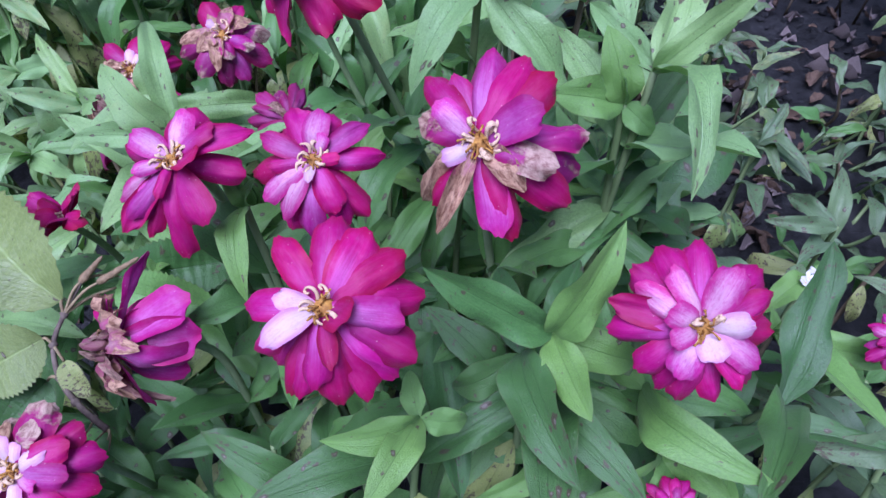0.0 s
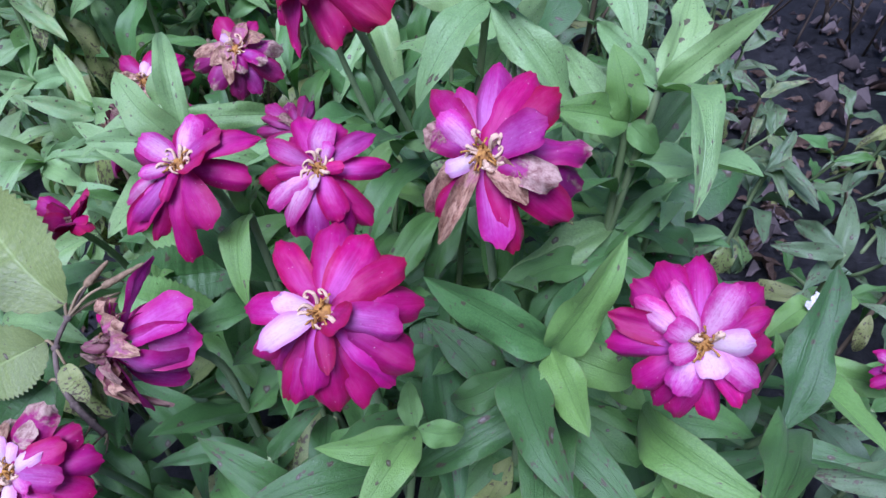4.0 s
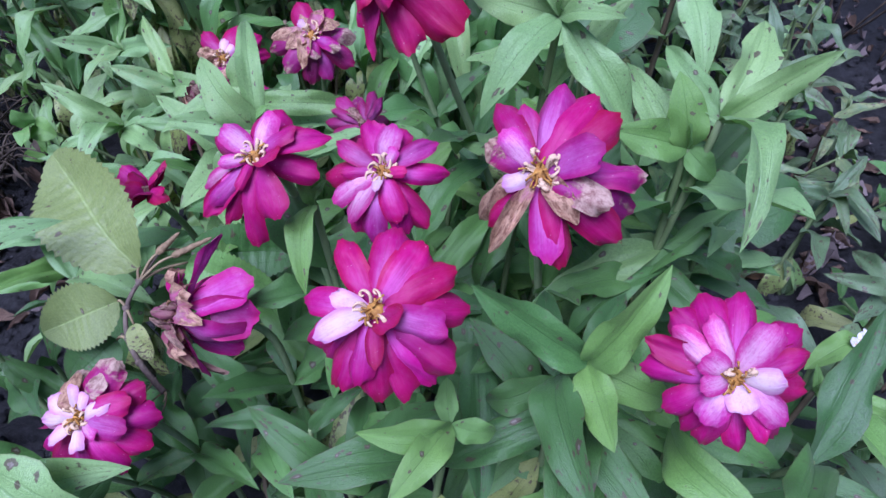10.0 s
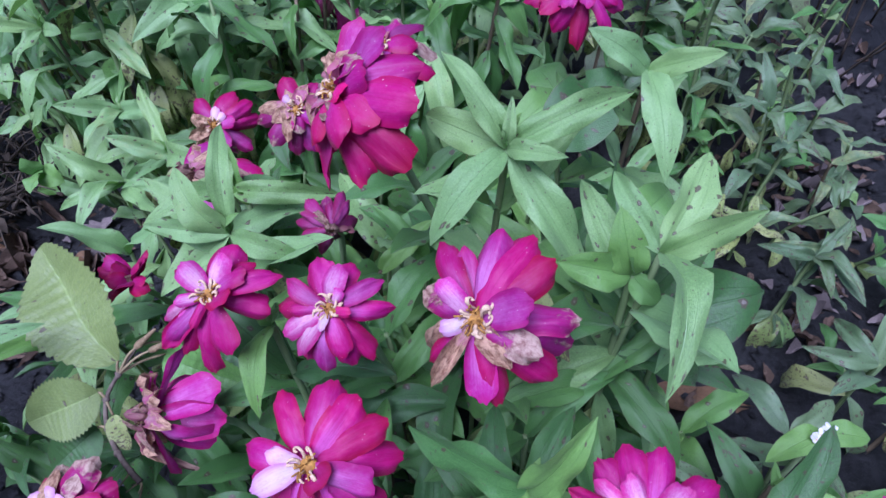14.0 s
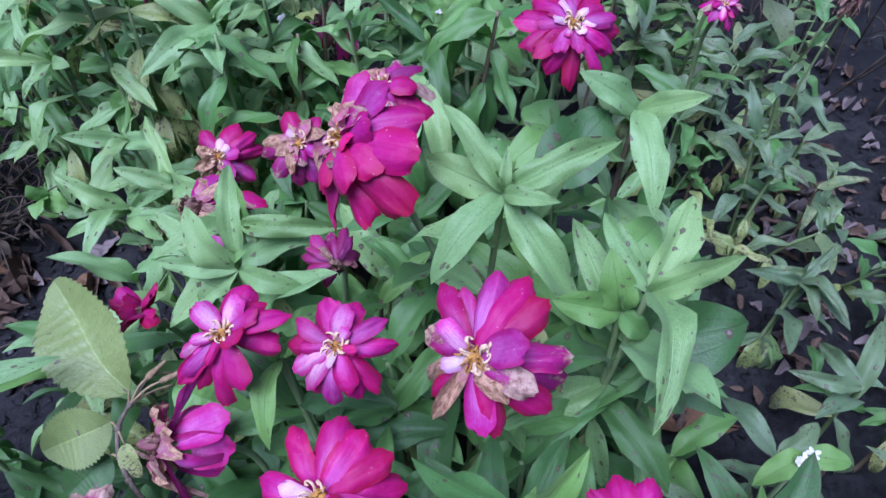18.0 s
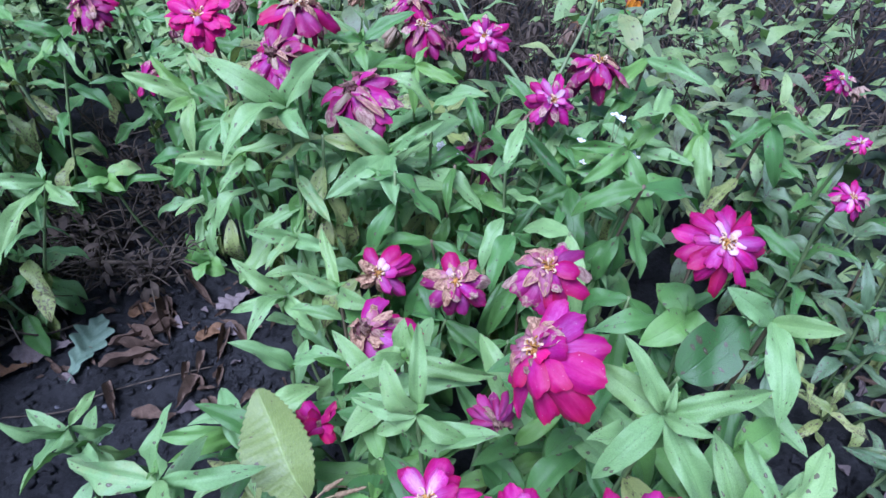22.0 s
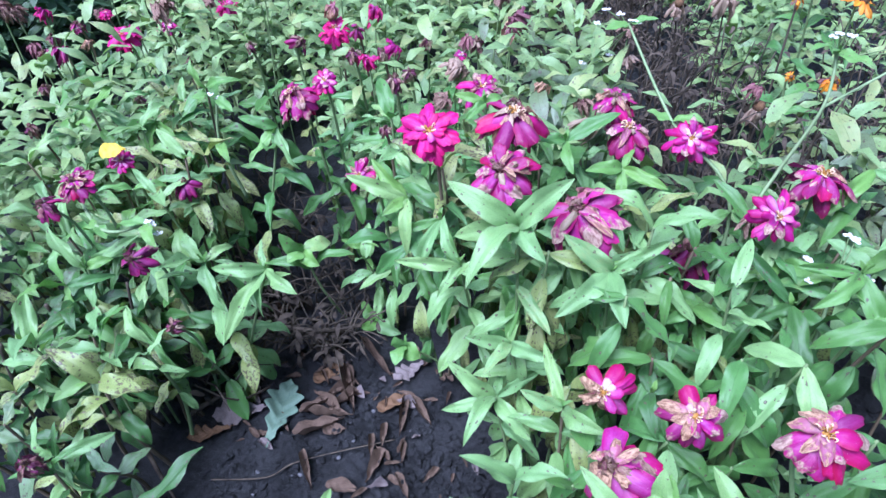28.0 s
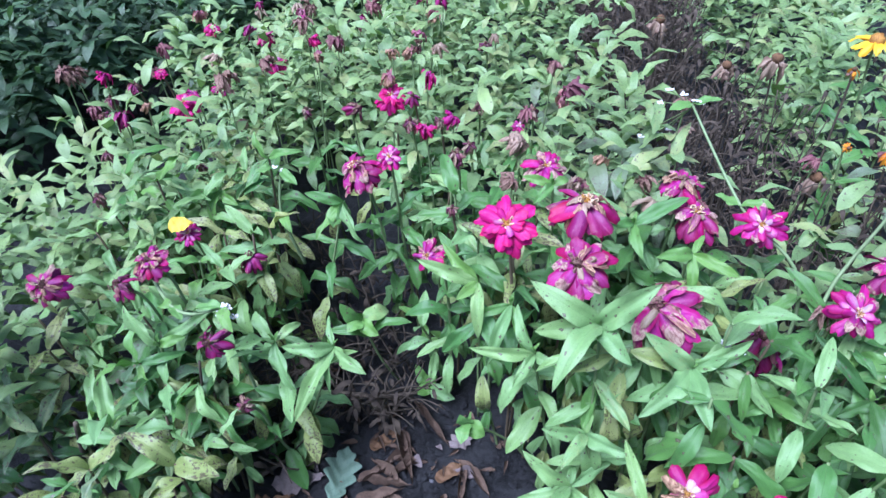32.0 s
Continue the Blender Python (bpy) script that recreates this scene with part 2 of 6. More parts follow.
def plain_material(name, a, b, scale, rough=0.7, strength=0.4, dist=0.0006, thin=0.0, stretch=1.0, spec=0.3):
    n = Net(name)
    c = n.node("TexCoord").outputs["Object"]
    rnd = n.node("ObjectInfo").outputs["Random"]
    off = n.node("CombineXYZ", X=n.math("MULTIPLY", rnd, 31.0), Y=rnd, Z=rnd).outputs[0]
    vec = n.scaled(c, 1.0, 1.0, stretch, off)
    f = n.noise(vec, scale, 5.0, 0.65)
    g = n.noise(vec, scale * 0.17, 3.0)
    col = n.mix(n.step(n.math("ADD", n.math("MULTIPLY", f, 0.6), n.math("MULTIPLY", g, 0.4)), 0.3, 0.7), a, b)
    return n.done(col, rough, f, strength, dist, thin, None, spec)


LEAF = {
    "green": leaf_material("zinnia_leaf", (0.052, 0.150, 0.032), (0.110, 0.262, 0.062), 0.38, 0.06, 0.05),
    "bright": leaf_material("young_leaf", (0.090, 0.225, 0.045), (0.165, 0.335, 0.078), 0.20, 0.02, 0.0),
    "old": leaf_material("old_leaf", (0.140, 0.220, 0.058), (0.29, 0.365, 0.118), 0.74, 0.08, 0.34),
    "mildew": leaf_material("mildewed_leaf", (0.062, 0.126, 0.053), (0.138, 0.228, 0.108), 0.58, 0.28, 0.14),
    # green with the shade under other leaves put into it; also naturally dark leaves
    "shade": leaf_material("shaded_dark_leaf", (0.030, 0.094, 0.022), (0.064, 0.165, 0.038), 0.48, 0.03, 0.08),
    "pale": leaf_material("pale_leaf", (0.122, 0.260, 0.082), (0.245, 0.425, 0.158), 0.42, 0.10, 0.10),
    "mass": leaf_material("bed_leaf", (0.090, 0.185, 0.055), (0.290, 0.435, 0.170), 0.50, 0.26, 0.28, True),
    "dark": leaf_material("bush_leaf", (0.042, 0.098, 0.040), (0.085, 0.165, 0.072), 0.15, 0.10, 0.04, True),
    "silver": leaf_material("grey_mildewed_leaf", (0.072, 0.115, 0.052), (0.165, 0.235, 0.120), 0.62, 0.34, 0.16, True),
    "tree": leaf_material("withered_toothed_leaf", (0.120, 0.195, 0.050), (0.225, 0.310, 0.100), 0.24, 0.04, 0.40, False, True),
}
PETAL = {
    "magenta": petal_material("magenta_petal", (0.47, 0.085, 0.36), (0.41, 0.0030, 0.165), (0.32, 0.0012, 0.068), -0.10),
    "crimson": petal_material("crimson_petal", (0.38, 0.020, 0.20), (0.365, 0.002, 0.112), (0.30, 0.001, 0.050), -0.12),
    "scorch": petal_material("scorched_petal", (0.30, 0.040, 0.25), (0.34, 0.010, 0.17), (0.28, 0.006, 0.09), 0.10, 0.0, 0.55),
    "tipped": petal_material("pale_tipped_petal", (0.30, 0.050, 0.25), (0.35, 0.011, 0.175), (0.33, 0.008, 0.115), 0.0, 0.0, 0.75, ((0.24, 0.13, 0.095), (0.54, 0.40, 0.30))),
    "hot": petal_material("hot_pink_petal", (0.56, 0.05, 0.26), (0.52, 0.007, 0.175), (0.44, 0.003, 0.10), -0.2),
    "violet": petal_material("violet_petal", (0.46, 0.13, 0.37), (0.37, 0.018, 0.205), (0.34, 0.005, 0.110), -0.04, 0.10),
    "plum": petal_material("faded_purple_petal", (0.29, 0.070, 0.21), (0.26, 0.013, 0.125), (0.22, 0.005, 0.062), 0.0, 0.05, 0.45, ((0.16, 0.085, 0.055), (0.44, 0.31, 0.22))),
    "pink": petal_material("pink_petal", (0.62, 0.33, 0.48), (0.49, 0.055, 0.30), (0.42, 0.008, 0.17), -0.10, 0.3),
    "cream": petal_material("cream_petal", (0.70, 0.55, 0.54), (0.66, 0.42, 0.57), (0.55, 0.20, 0.42), -0.02, 0.3, 0.4, ((0.50, 0.34, 0.25), (0.70, 0.56, 0.44))),
    "tan": petal_material("tan_withered_petal", (0.40, 0.22, 0.24), (0.40, 0.12, 0.20), (0.34, 0.08, 0.13), 0.42, 0.0, 0.3, ((0.19, 0.090, 0.045), (0.56, 0.37, 0.22))),
    "brown": petal_material("withered_petal", (0.26, 0.15, 0.11), (0.22, 0.08, 0.09), (0.16, 0.04, 0.07), 0.38, 0.0, 0.25, ((0.10, 0.050, 0.032), (0.36, 0.24, 0.17))),
    "dusk": petal_material("dried_purple_petal", (0.17, 0.075, 0.11), (0.15, 0.030, 0.080), (0.13, 0.030, 0.055), 0.22),
    "yellow": petal_material("yellow_petal", (0.80, 0.42, 0.01), (0.82, 0.50, 0.012), (0.78, 0.46, 0.01), 0.0),
    "orange": petal_material("orange_petal", (0.65, 0.20, 0.01), (0.75, 0.30, 0.01), (0.62, 0.22, 0.01), 0.12),
    "straw": petal_material("straw_petal", (0.30, 0.22, 0.15), (0.40, 0.30, 0.21), (0.24, 0.15, 0.10), 0.25),
    "white": petal_material("white_petal", (0.72, 0.72, 0.66), (0.78, 0.78, 0.74), (0.70, 0.70, 0.66), 0.0),
}
STEM = plain_material("green_stem", (0.12, 0.19, 0.065), (0.21, 0.28, 0.12), 260.0, 0.55, 0.4, 0.0005, 0.0, 0.15)
STEM_PALE = plain_material("pale_green_stem", (0.15, 0.23, 0.09), (0.26, 0.34, 0.17), 260.0, 0.55, 0.4, 0.0005, 0.0, 0.15)
STEM_RED = plain_material("reddish_stem", (0.11, 0.085, 0.055), (0.19, 0.15, 0.09), 260.0, 0.6, 0.4, 0.0005, 0.0, 0.15)
STEM_DEAD = plain_material("dead_stem", (0.018, 0.014, 0.010), (0.120, 0.096, 0.066), 110.0, 0.85, 0.6, 0.0008, 0.0, 0.15)
CALYX = plain_material("green_bracts", (0.06, 0.11, 0.04), (0.13, 0.17, 0.07), 500.0)
STAMEN = plain_material("yellow_stamens", (0.16, 0.065, 0.015), (0.50, 0.27, 0.045), 700.0)
FLORET = plain_material("cream_florets", (0.46, 0.28, 0.14), (0.72, 0.57, 0.40), 400.0)
CONE = plain_material("dried_cone", (0.05, 0.03, 0.018), (0.20, 0.11, 0.05), 600.0, 0.9, 0.9, 0.001)
STRAW = plain_material("straw_stalk", (0.13, 0.100, 0.050), (0.30, 0.24, 0.125), 300.0, 0.7)
HUSK = plain_material("brown_bud_scales", (0.11, 0.075, 0.035), (0.30, 0.22, 0.12), 500.0, 0.7, 0.7, 0.0008)
BARK = plain_material("dark_bark", (0.050, 0.038, 0.028), (0.17, 0.135, 0.105), 240.0, 0.85, 0.8, 0.001, 0.0, 0.2)
LITTER = {
    "brown": plain_material("brown_dead_leaf", (0.058, 0.037, 0.024), (0.195, 0.134, 0.092), 130.0, 0.75, 0.7, 0.0012, 0.08),
    "grey": plain_material("grey_dead_leaf", (0.13, 0.105, 0.10), (0.24, 0.20, 0.185), 130.0, 0.75, 0.6, 0.001, 0.05),
    "rust": plain_material("rust_dead_leaf", (0.085, 0.046, 0.022), (0.22, 0.13, 0.065), 130.0, 0.7, 0.6, 0.001, 0.08),
    "oak": plain_material("green_oak_leaf", (0.095, 0.155, 0.105), (0.165, 0.24, 0.165), 130.0, 0.6, 0.5, 0.0008, 0.1),
    "yellow": plain_material("yellow_fallen_leaf", (0.62, 0.45, 0.03), (0.75, 0.58, 0.07), 90.0, 0.6, 0.4, 0.0006, 0.15),
    "tree": plain_material("withered_tree_leaf", (0.13, 0.17, 0.075), (0.25, 0.28, 0.15), 70.0, 0.6, 0.5, 0.0008, 0.2),
}
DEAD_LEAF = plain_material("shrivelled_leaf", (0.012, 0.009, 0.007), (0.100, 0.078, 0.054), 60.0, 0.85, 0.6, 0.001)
STONE = plain_material("pebble", (0.05, 0.05, 0.055), (0.14, 0.14, 0.145), 200.0, 0.8, 0.5)


def soil_material():
    n = Net("dark_soil")
    c = n.node("TexCoord").outputs["Object"]
    a = n.noise(c, 150.0, 8.0, 0.75)
    b = n.noise(c, 14.0, 4.0)
    d = n.noise(c, 700.0, 4.0, 0.7)
    v = n.node("TexVoronoi", Scale=190.0)
    n.put(v.inputs["Vector"], n.mix(0.25, c, n.node("TexNoise", Scale=260.0, Vector=c).outputs["Color"]))
    col = n.mix(n.step(n.math("ADD", n.math("MULTIPLY", a, 0.55), n.math("MULTIPLY", b, 0.45)), 0.35, 0.65), (0.014, 0.0155, 0.0165), (0.098, 0.100, 0.104))
    col = n.mix(n.math("MULTIPLY", n.step(d, 0.56, 0.70), 0.55), col, (0.150, 0.150, 0.152))
    h = n.math("ADD", n.math("ADD", a, n.math("MULTIPLY", d, 0.3)), n.math("MULTIPLY", n.step(v.outputs["Distance"], 0.0, 0.7), -0.8))
    return n.done(col, n.step(a, 0.3, 0.7, 0.5, 0.95), h, 1.0, 0.006, spec=0.35)


SOIL = soil_material()


# ---- meshes ----
def ground_z(x, y):
    rise = 0.085 * min(1.0, max(0.0, (x + 0.35) / 0.6))
    return rise + 0.006 * noise.noise((x * 7, y * 7, 0.3)) + 0.0035 * noise.noise((x * 31, y * 31, 2.0))


def mesh_of(name, verts, faces, material, uvs=None, smooth=True):
    me = bpy.data.meshes.new(name)
    me.from_pydata(verts, [], faces)
    if uvs is not None:
        lay = me.uv_layers.new(name="UVMap")
        idx = np.empty(len(me.loops), dtype=np.int32)
        me.loops.foreach_get("vertex_index", idx)
        lay.data.foreach_set("uv", np.asarray(uvs, dtype=np.float32)[idx].ravel())
    me.materials.append(material)
    if smooth:
        me.polygons.foreach_set("use_smooth", [True] * len(me.polygons))
    me.update()
    return me


def blade(outline, bend, rows=11, cols=6):
    """A sheet of length and width 1 along +y; outline(s) its width there, bend(s, x) its height."""
    verts, uvs, faces = [], [], []
    for i in range(rows + 1):
        s = i / rows
        w = outline(s)
        for j in range(cols + 1):
            k = j / cols - 0.5
            x = k * w
            verts.append((x, s + (0 if not isinstance(bend, tuple) else bend[1](s, k)), (bend[0] if isinstance(bend, tuple) else bend)(s, x)))
            uvs.append((k + 0.5, s))
    for i in range(rows):
        for j in range(cols):
            a = i * (cols + 1) + j
            faces.append((a, a + 1, a + cols + 2, a + cols + 1))
    return verts, faces, uvs


def leaf_outline(s):
    return 0.14 + 0.86 * math.sin(s / 0.36 * math.pi / 2) ** 0.72 if s < 0.36 else max(0.02, max(0.0, 1 - ((s - 0.36) / 0.642) ** 2.3) ** 0.80)


def leaf_mesh(arch, fold, wave, twist, rows=12, cols=6):
    """A leaf folded along its midrib, quilted between the side veins, with a wavy margin."""
    def bend(s, x):
        k = min(1.0, abs(x) * 2)
        quilt = 0.011 * math.sin(30 * s - 11 * k + 5 * arch) * k * (1 - 0.5 * s) if rows > 8 else 0.0
        return (arch * 4 * s * (1 - s) * 0.5 - 0.18 * arch * s ** 3 + fold * abs(x) * 0.30 - 0.42 * fold * x * x + quilt
                + wave * math.sin(10 * s + 2 * arch + (2.0 if x > 0 else 0.0)) * x * abs(x) * 2.5 + 0.012 * math.sin(17 * s + 9 * x + 40 * arch) * (1 - s) + twist * x * (s - 0.3))
    return blade(leaf_outline, bend, rows, cols)


LEAVES = [mesh_of("leaf", v, f, LEAF["green"], uv) for v, f, uv in (
    leaf_mesh(a, b, c, d) for a, b, c, d in ((0.10, 0.9, 0.07, 0.0), (0.24, 0.6, 0.12, 0.14), (0.34, 0.8, -0.12, -0.12), (0.16, 1.2, 0.16, 0.24),
                                              (0.42, 0.7, 0.10, -0.18), (0.05, 0.9, -0.12, 0.1), (0.50, 0.9, 0.10, 0.15), (0.28, 1.2, -0.13, -0.18)))]


def petal_outline(s):
    return (0.34 + 0.66 * math.sin(min(1.0, s / 0.52) * math.pi / 2) ** 1.1) * (1.0 if s < 0.60 else max(0.0, 1 - ((s - 0.60) / 0.425) ** 2.2) ** 0.58)


def round_outline(s):
    return (0.38 + 0.62 * math.sin(min(1.0, s / 0.54) * math.pi / 2) ** 1.1) * (1.0 if s < 0.70 else max(0.0, 1 - ((s - 0.70) / 0.325) ** 2.2) ** 0.50)


def petal_mesh(lift, recurve, cup, notch, crumple, shape=petal_outline):
    """A ray floret with two long furrows, margins rolled back and a shallowly toothed tip."""
    turn = 7 * lift + 3 * cup + 11 * notch

    def bend(s, x):
        k = max(-1.0, min(1.0, x * 2))
        return (lift * s * (1 - s) * 1.2 - recurve * s * s + 0.62 * cup * x * x - 0.05 * abs(k) ** 3 * s - 0.011 * math.cos(k * 8.5) * min(1.0, s * 2)
                + 0.030 * math.sin(6 * s + turn) * k + crumple * (math.sin(13 * s + 5 * x + turn) * 0.05 + math.sin(14 * x + 4 * s + turn) * 0.045 * s))

    def tip(s, k):
        f = max(0.0, (s - 0.72) / 0.28)
        return f * f * (-notch * 0.034 * (0.5 + 0.5 * math.cos(k * 12.6)) + 0.03 * math.sin(turn * 3) * k * 2 - 0.05 * (2 * k) ** 2)
    return blade(shape, (bend, tip), 10, 8)


PETALS = [mesh_of("petal", v, f, PETAL["magenta"], uv) for v, f, uv in (
    petal_mesh(*p) for p in ((0.25, 0.10, -0.55, 0.5, 0.15), (0.15, 0.25, -0.75, 0.9, 0.25), (0.40, 0.30, -0.45, 0.4, 0.3), (0.32, 0.2, -0.95, 0.7, 0.2),
                             (0.10, 0.02, 0.60, 0.6, 0.25), (0.30, 0.45, -0.9, 0.3, 0.45), (0.45, 0.16, 0.40, 0.8, 0.2), (0.2, 0.3, -0.3, 0.9, 0.5)))]
ROUND = [mesh_of("petal", v, f, PETAL["magenta"], uv) for v, f, uv in (
    petal_mesh(*p, round_outline) for p in ((0.25, 0.10, -0.50, 0.9, 0.15), (0.15, 0.25, -0.7, 1.3, 0.3), (0.40, 0.32, -0.4, 0.6, 0.3), (0.34, 0.2, -0.9, 1.0, 0.2),
                                            (0.10, 0.02, 0.5, 0.9, 0.25), (0.30, 0.45, -0.8, 0.7, 0.4), (0.2, 0.15, -1.1, 0.4, 0.35)))]
CURLED = [mesh_of("petal", v, f, PETAL["brown"], uv) for v, f, uv in (
    petal_mesh(*p) for p in ((0.3, 0.55, 1.1, 0.6, 1.5), (0.1, 0.30, -1.3, 0.5, 1.8), (0.5, 0.75, 0.9, 0.4, 1.4), (0.6, 1.0, -1.6, 0.8, 1.2)))]


WORN = [mesh_of("petal", v, f, PETAL["scorch"], uv) for v, f, uv in (
    petal_mesh(*p, round_outline) for p in ((0.25, 0.15, -0.6, 0.9, 0.8), (0.20, 0.35, 0.7, 0.8, 0.9), (0.35, 0.45, -0.9, 0.5, 0.8)))]


def tube(points, r0, r1, sides=6, steps=8):
    """A tapered round stem along a smooth line through the points."""
    pts = [Vector(p) for p in points]
    line = []
    for i in range(len(pts) - 1):
        a, b = pts[max(0, i - 1)], pts[i]
        c, d = pts[i + 1], pts[min(len(pts) - 1, i + 2)]
        for k in range(steps):
            t = k / steps
            line.append(0.5 * ((2 * b) + (c - a) * t + (2 * a - 5 * b + 4 * c - d) * t * t + (3 * b - a - 3 * c + d) * t ** 3))
    line.append(pts[-1])
    verts, faces = [], []
    for i, p in enumerate(line):
        way = (line[min(i + 1, len(line) - 1)] - line[max(i - 1, 0)]).normalized()
        x = way.cross(Vector((0.3, 1.0, 0.2))).normalized()
        y = way.cross(x)
        r = r0 + (r1 - r0) * i / (len(line) - 1)
        for k in range(sides):
            a = 2 * math.pi * k / sides
            verts.append(p + (x * math.cos(a) + y * math.sin(a)) * r)
        if i:
            o = (i - 1) * sides
            faces += [(o + k, o + (k + 1) % sides, o + sides + (k + 1) % sides, o + sides + k) for k in range(sides)]
    faces += [tuple(range(sides))[::-1], tuple(range(len(verts) - sides, len(verts)))]
    return verts, faces


CURLS = [mesh_of("floret", *tube(p, 0.095, 0.085, 5, 3), FLORET) for p in (
    [(0, 0, 0), (0, 0.45, 0.02), (0, 0.85, 0.14), (0.1, 1.0, 0.40), (0.15, 0.78, 0.58), (0.1, 0.58, 0.44), (0.1, 0.68, 0.28)],
    [(0, 0, 0), (0.1, 0.5, -0.04), (0.2, 0.95, 0.04), (0.2, 1.05, 0.34), (0.1, 0.82, 0.44), (0.0, 0.70, 0.30)],
    [(0, 0, 0), (-0.1, 0.4, 0.10), (-0.1, 0.8, 0.30), (0.1, 0.85, 0.60), (0.3, 0.62, 0.66), (0.35, 0.50, 0.48), (0.2, 0.56, 0.36)])]


def joined(parts):
    verts, faces = [], []
    for v, f in parts:
        o = len(verts)
        verts += v
        faces += [tuple(i + o for i in q) for q in f]
    return verts, faces


def blob(centre, rx, ry, rz, turn, rough, rng, rings=7, segs=10):
    verts, faces = [], []
    q = turn.to_3x3()
    for i in range(rings + 1):
        a = math.pi * i / rings
        for k in range(segs):
            b = 2 * math.pi * k / segs
            s = 1 + rng.uniform(-rough, rough)
            verts.append(Vector(centre) + q @ Vector((rx * math.sin(a) * math.cos(b) * s, ry * math.sin(a) * math.sin(b) * s, rz * math.cos(a) * s)))
    for i in range(rings):
        for k in range(segs):
            faces.append((i * segs + k, (i + 1) * segs + k, (i + 1) * segs + (k + 1) % segs, i * segs + (k + 1) % segs))
    return verts, faces


def child(name, me, matrix, parent, parent_world, label="", material=None):
    ob = new(name, me)
    ob.parent = parent
    ob.matrix_parent_inverse = parent_world.inverted()
    ob.matrix_basis = matrix
    if material is not None and me.materials[0] != material:
        ob.material_slots[0].link = "OBJECT"
        ob.material_slots[0].material = material
    if label:
        ob["label"] = label
    return ob


def frame_of(y, hint):
    """Axes with +y along y and +z as near to hint as it goes."""
    y = y.normalized()
    z = hint - y * hint.dot(y)
    if z.length < 1e-4:
        z = Vector((1, 0, 0)) - y * y.x
    z.normalize()
    x = y.cross(z)
    return x, y, z


def sheet_matrix(at, y, hint, length, width):
    x, y, z = frame_of(y, hint)
    return Matrix(((x.x * width, y.x * length, z.x * length, at.x), (x.y * width, y.y * length, z.y * length, at.y),
                   (x.z * width, y.z * length, z.z * length, at.z), (0, 0, 0, 1)))


rng = random.Random(7)


def put_leaf(plant, world_m, node_at, tip, width, material, mesh=None, hint=None):
    d = tip - node_at
    h = hint or Vector((rng.uniform(-0.25, 0.25), rng.uniform(-0.5, 0.0), 1.0))
    return child("leaf", mesh or rng.choice(LEAVES), sheet_matrix(node_at, d, h, d.length, width), plant, world_m, "", material)


def stem_line(base, top, lean=None):
    mid = base.lerp(top, 0.5) + Vector((rng.uniform(-0.012, 0.012), rng.uniform(-0.012, 0.012), 0))
    return [base, mid, top]


def along(line, f):
    a, b, c = line
    return a.lerp(b, f * 2) if f < 0.5 else b.lerp(c, f * 2 - 1)


def pairs(plant, world_m, line, start, count, size, turn, tone, gap, droop=0.0):
    """Opposite pairs of leaves down a stem, each pair crossing the one above."""
    total = (line[2] - line[0]).length
    for k in range(count):
        f = start - gap * k / total
        if f < 0.12:
            break
        at = along(line, f)
        low = k / max(1, count - 1)
        for s in (0, 1):
            a = turn + k * math.pi / 2 + s * math.pi + rng.uniform(-0.35, 0.35)
            rise = (0.5 - 1.45 * low if at.y < 0.36 else 0.35 - 1.75 * low) + rng.uniform(-0.35, 0.3)
            rise = max(-1.5, rise - droop)
            ln = size * rng.uniform(0.75, 1.15)
            d = Vector((math.cos(a) * math.cos(rise), math.sin(a) * math.cos(rise), math.sin(rise))) * ln
            kind = tone
            # Low on front stems, "shade" leaves have the shadow in their green.
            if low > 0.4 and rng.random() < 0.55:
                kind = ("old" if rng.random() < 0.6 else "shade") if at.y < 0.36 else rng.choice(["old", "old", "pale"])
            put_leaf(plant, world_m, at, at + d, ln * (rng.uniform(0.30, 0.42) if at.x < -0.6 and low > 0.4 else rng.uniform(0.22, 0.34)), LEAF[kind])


def start_plant(name, base):
    plant = new(name)
    plant.empty_display_size = 0.02
    plant.matrix_basis = Matrix.Translation(base)
    return plant, Matrix.Translation(base)


CLEAR = [(-0.36, 0.47, 0.05), (-0.68, 0.60, 0.075), (-0.76, 0.68, 0.08), (-0.86, 0.76, 0.06), (-0.68, 0.51, 0.06), (0.43, 0.74, 0.11), (0.29, 0.46, 0.045), (0.52, 0.93, 0.14), (-0.52, 0.40, 0.135), (-0.56, 0.30, 0.075), (-0.42, 0.42, 0.10), (-0.48, 0.30, 0.12), (0.20, 0.345, 0.07), (-0.34, 0.33, 0.06), (-0.56, 0.48, 0.08), (0.05, 0.60, 0.04), (0.055, 0.68, 0.055), (0.05, 0.77, 0.055), (0.24, 0.455, 0.035), (-0.33, 0.31, 0.07), (-0.38, 0.25, 0.06), (-0.32, 0.40, 0.05), (-0.64, 0.48, 0.08)]


def footing(x, y, z):
    """Where a stem rises from: below its top, but not on the bare soil."""
    bx, by = x + rng.uniform(-0.02, 0.02), y + rng.uniform(-0.005, 0.03)
    for cx, cy, r in CLEAR:
        d = math.hypot(bx - cx, by - cy)
        if d < r:
            k = (r + 0.01) / max(d, 1e-3)
            bx, by = cx + (bx - cx) * k, cy + (by - cy) * k
    return Vector((bx, by, ground_z(bx, by) - 0.004))


NODES = []


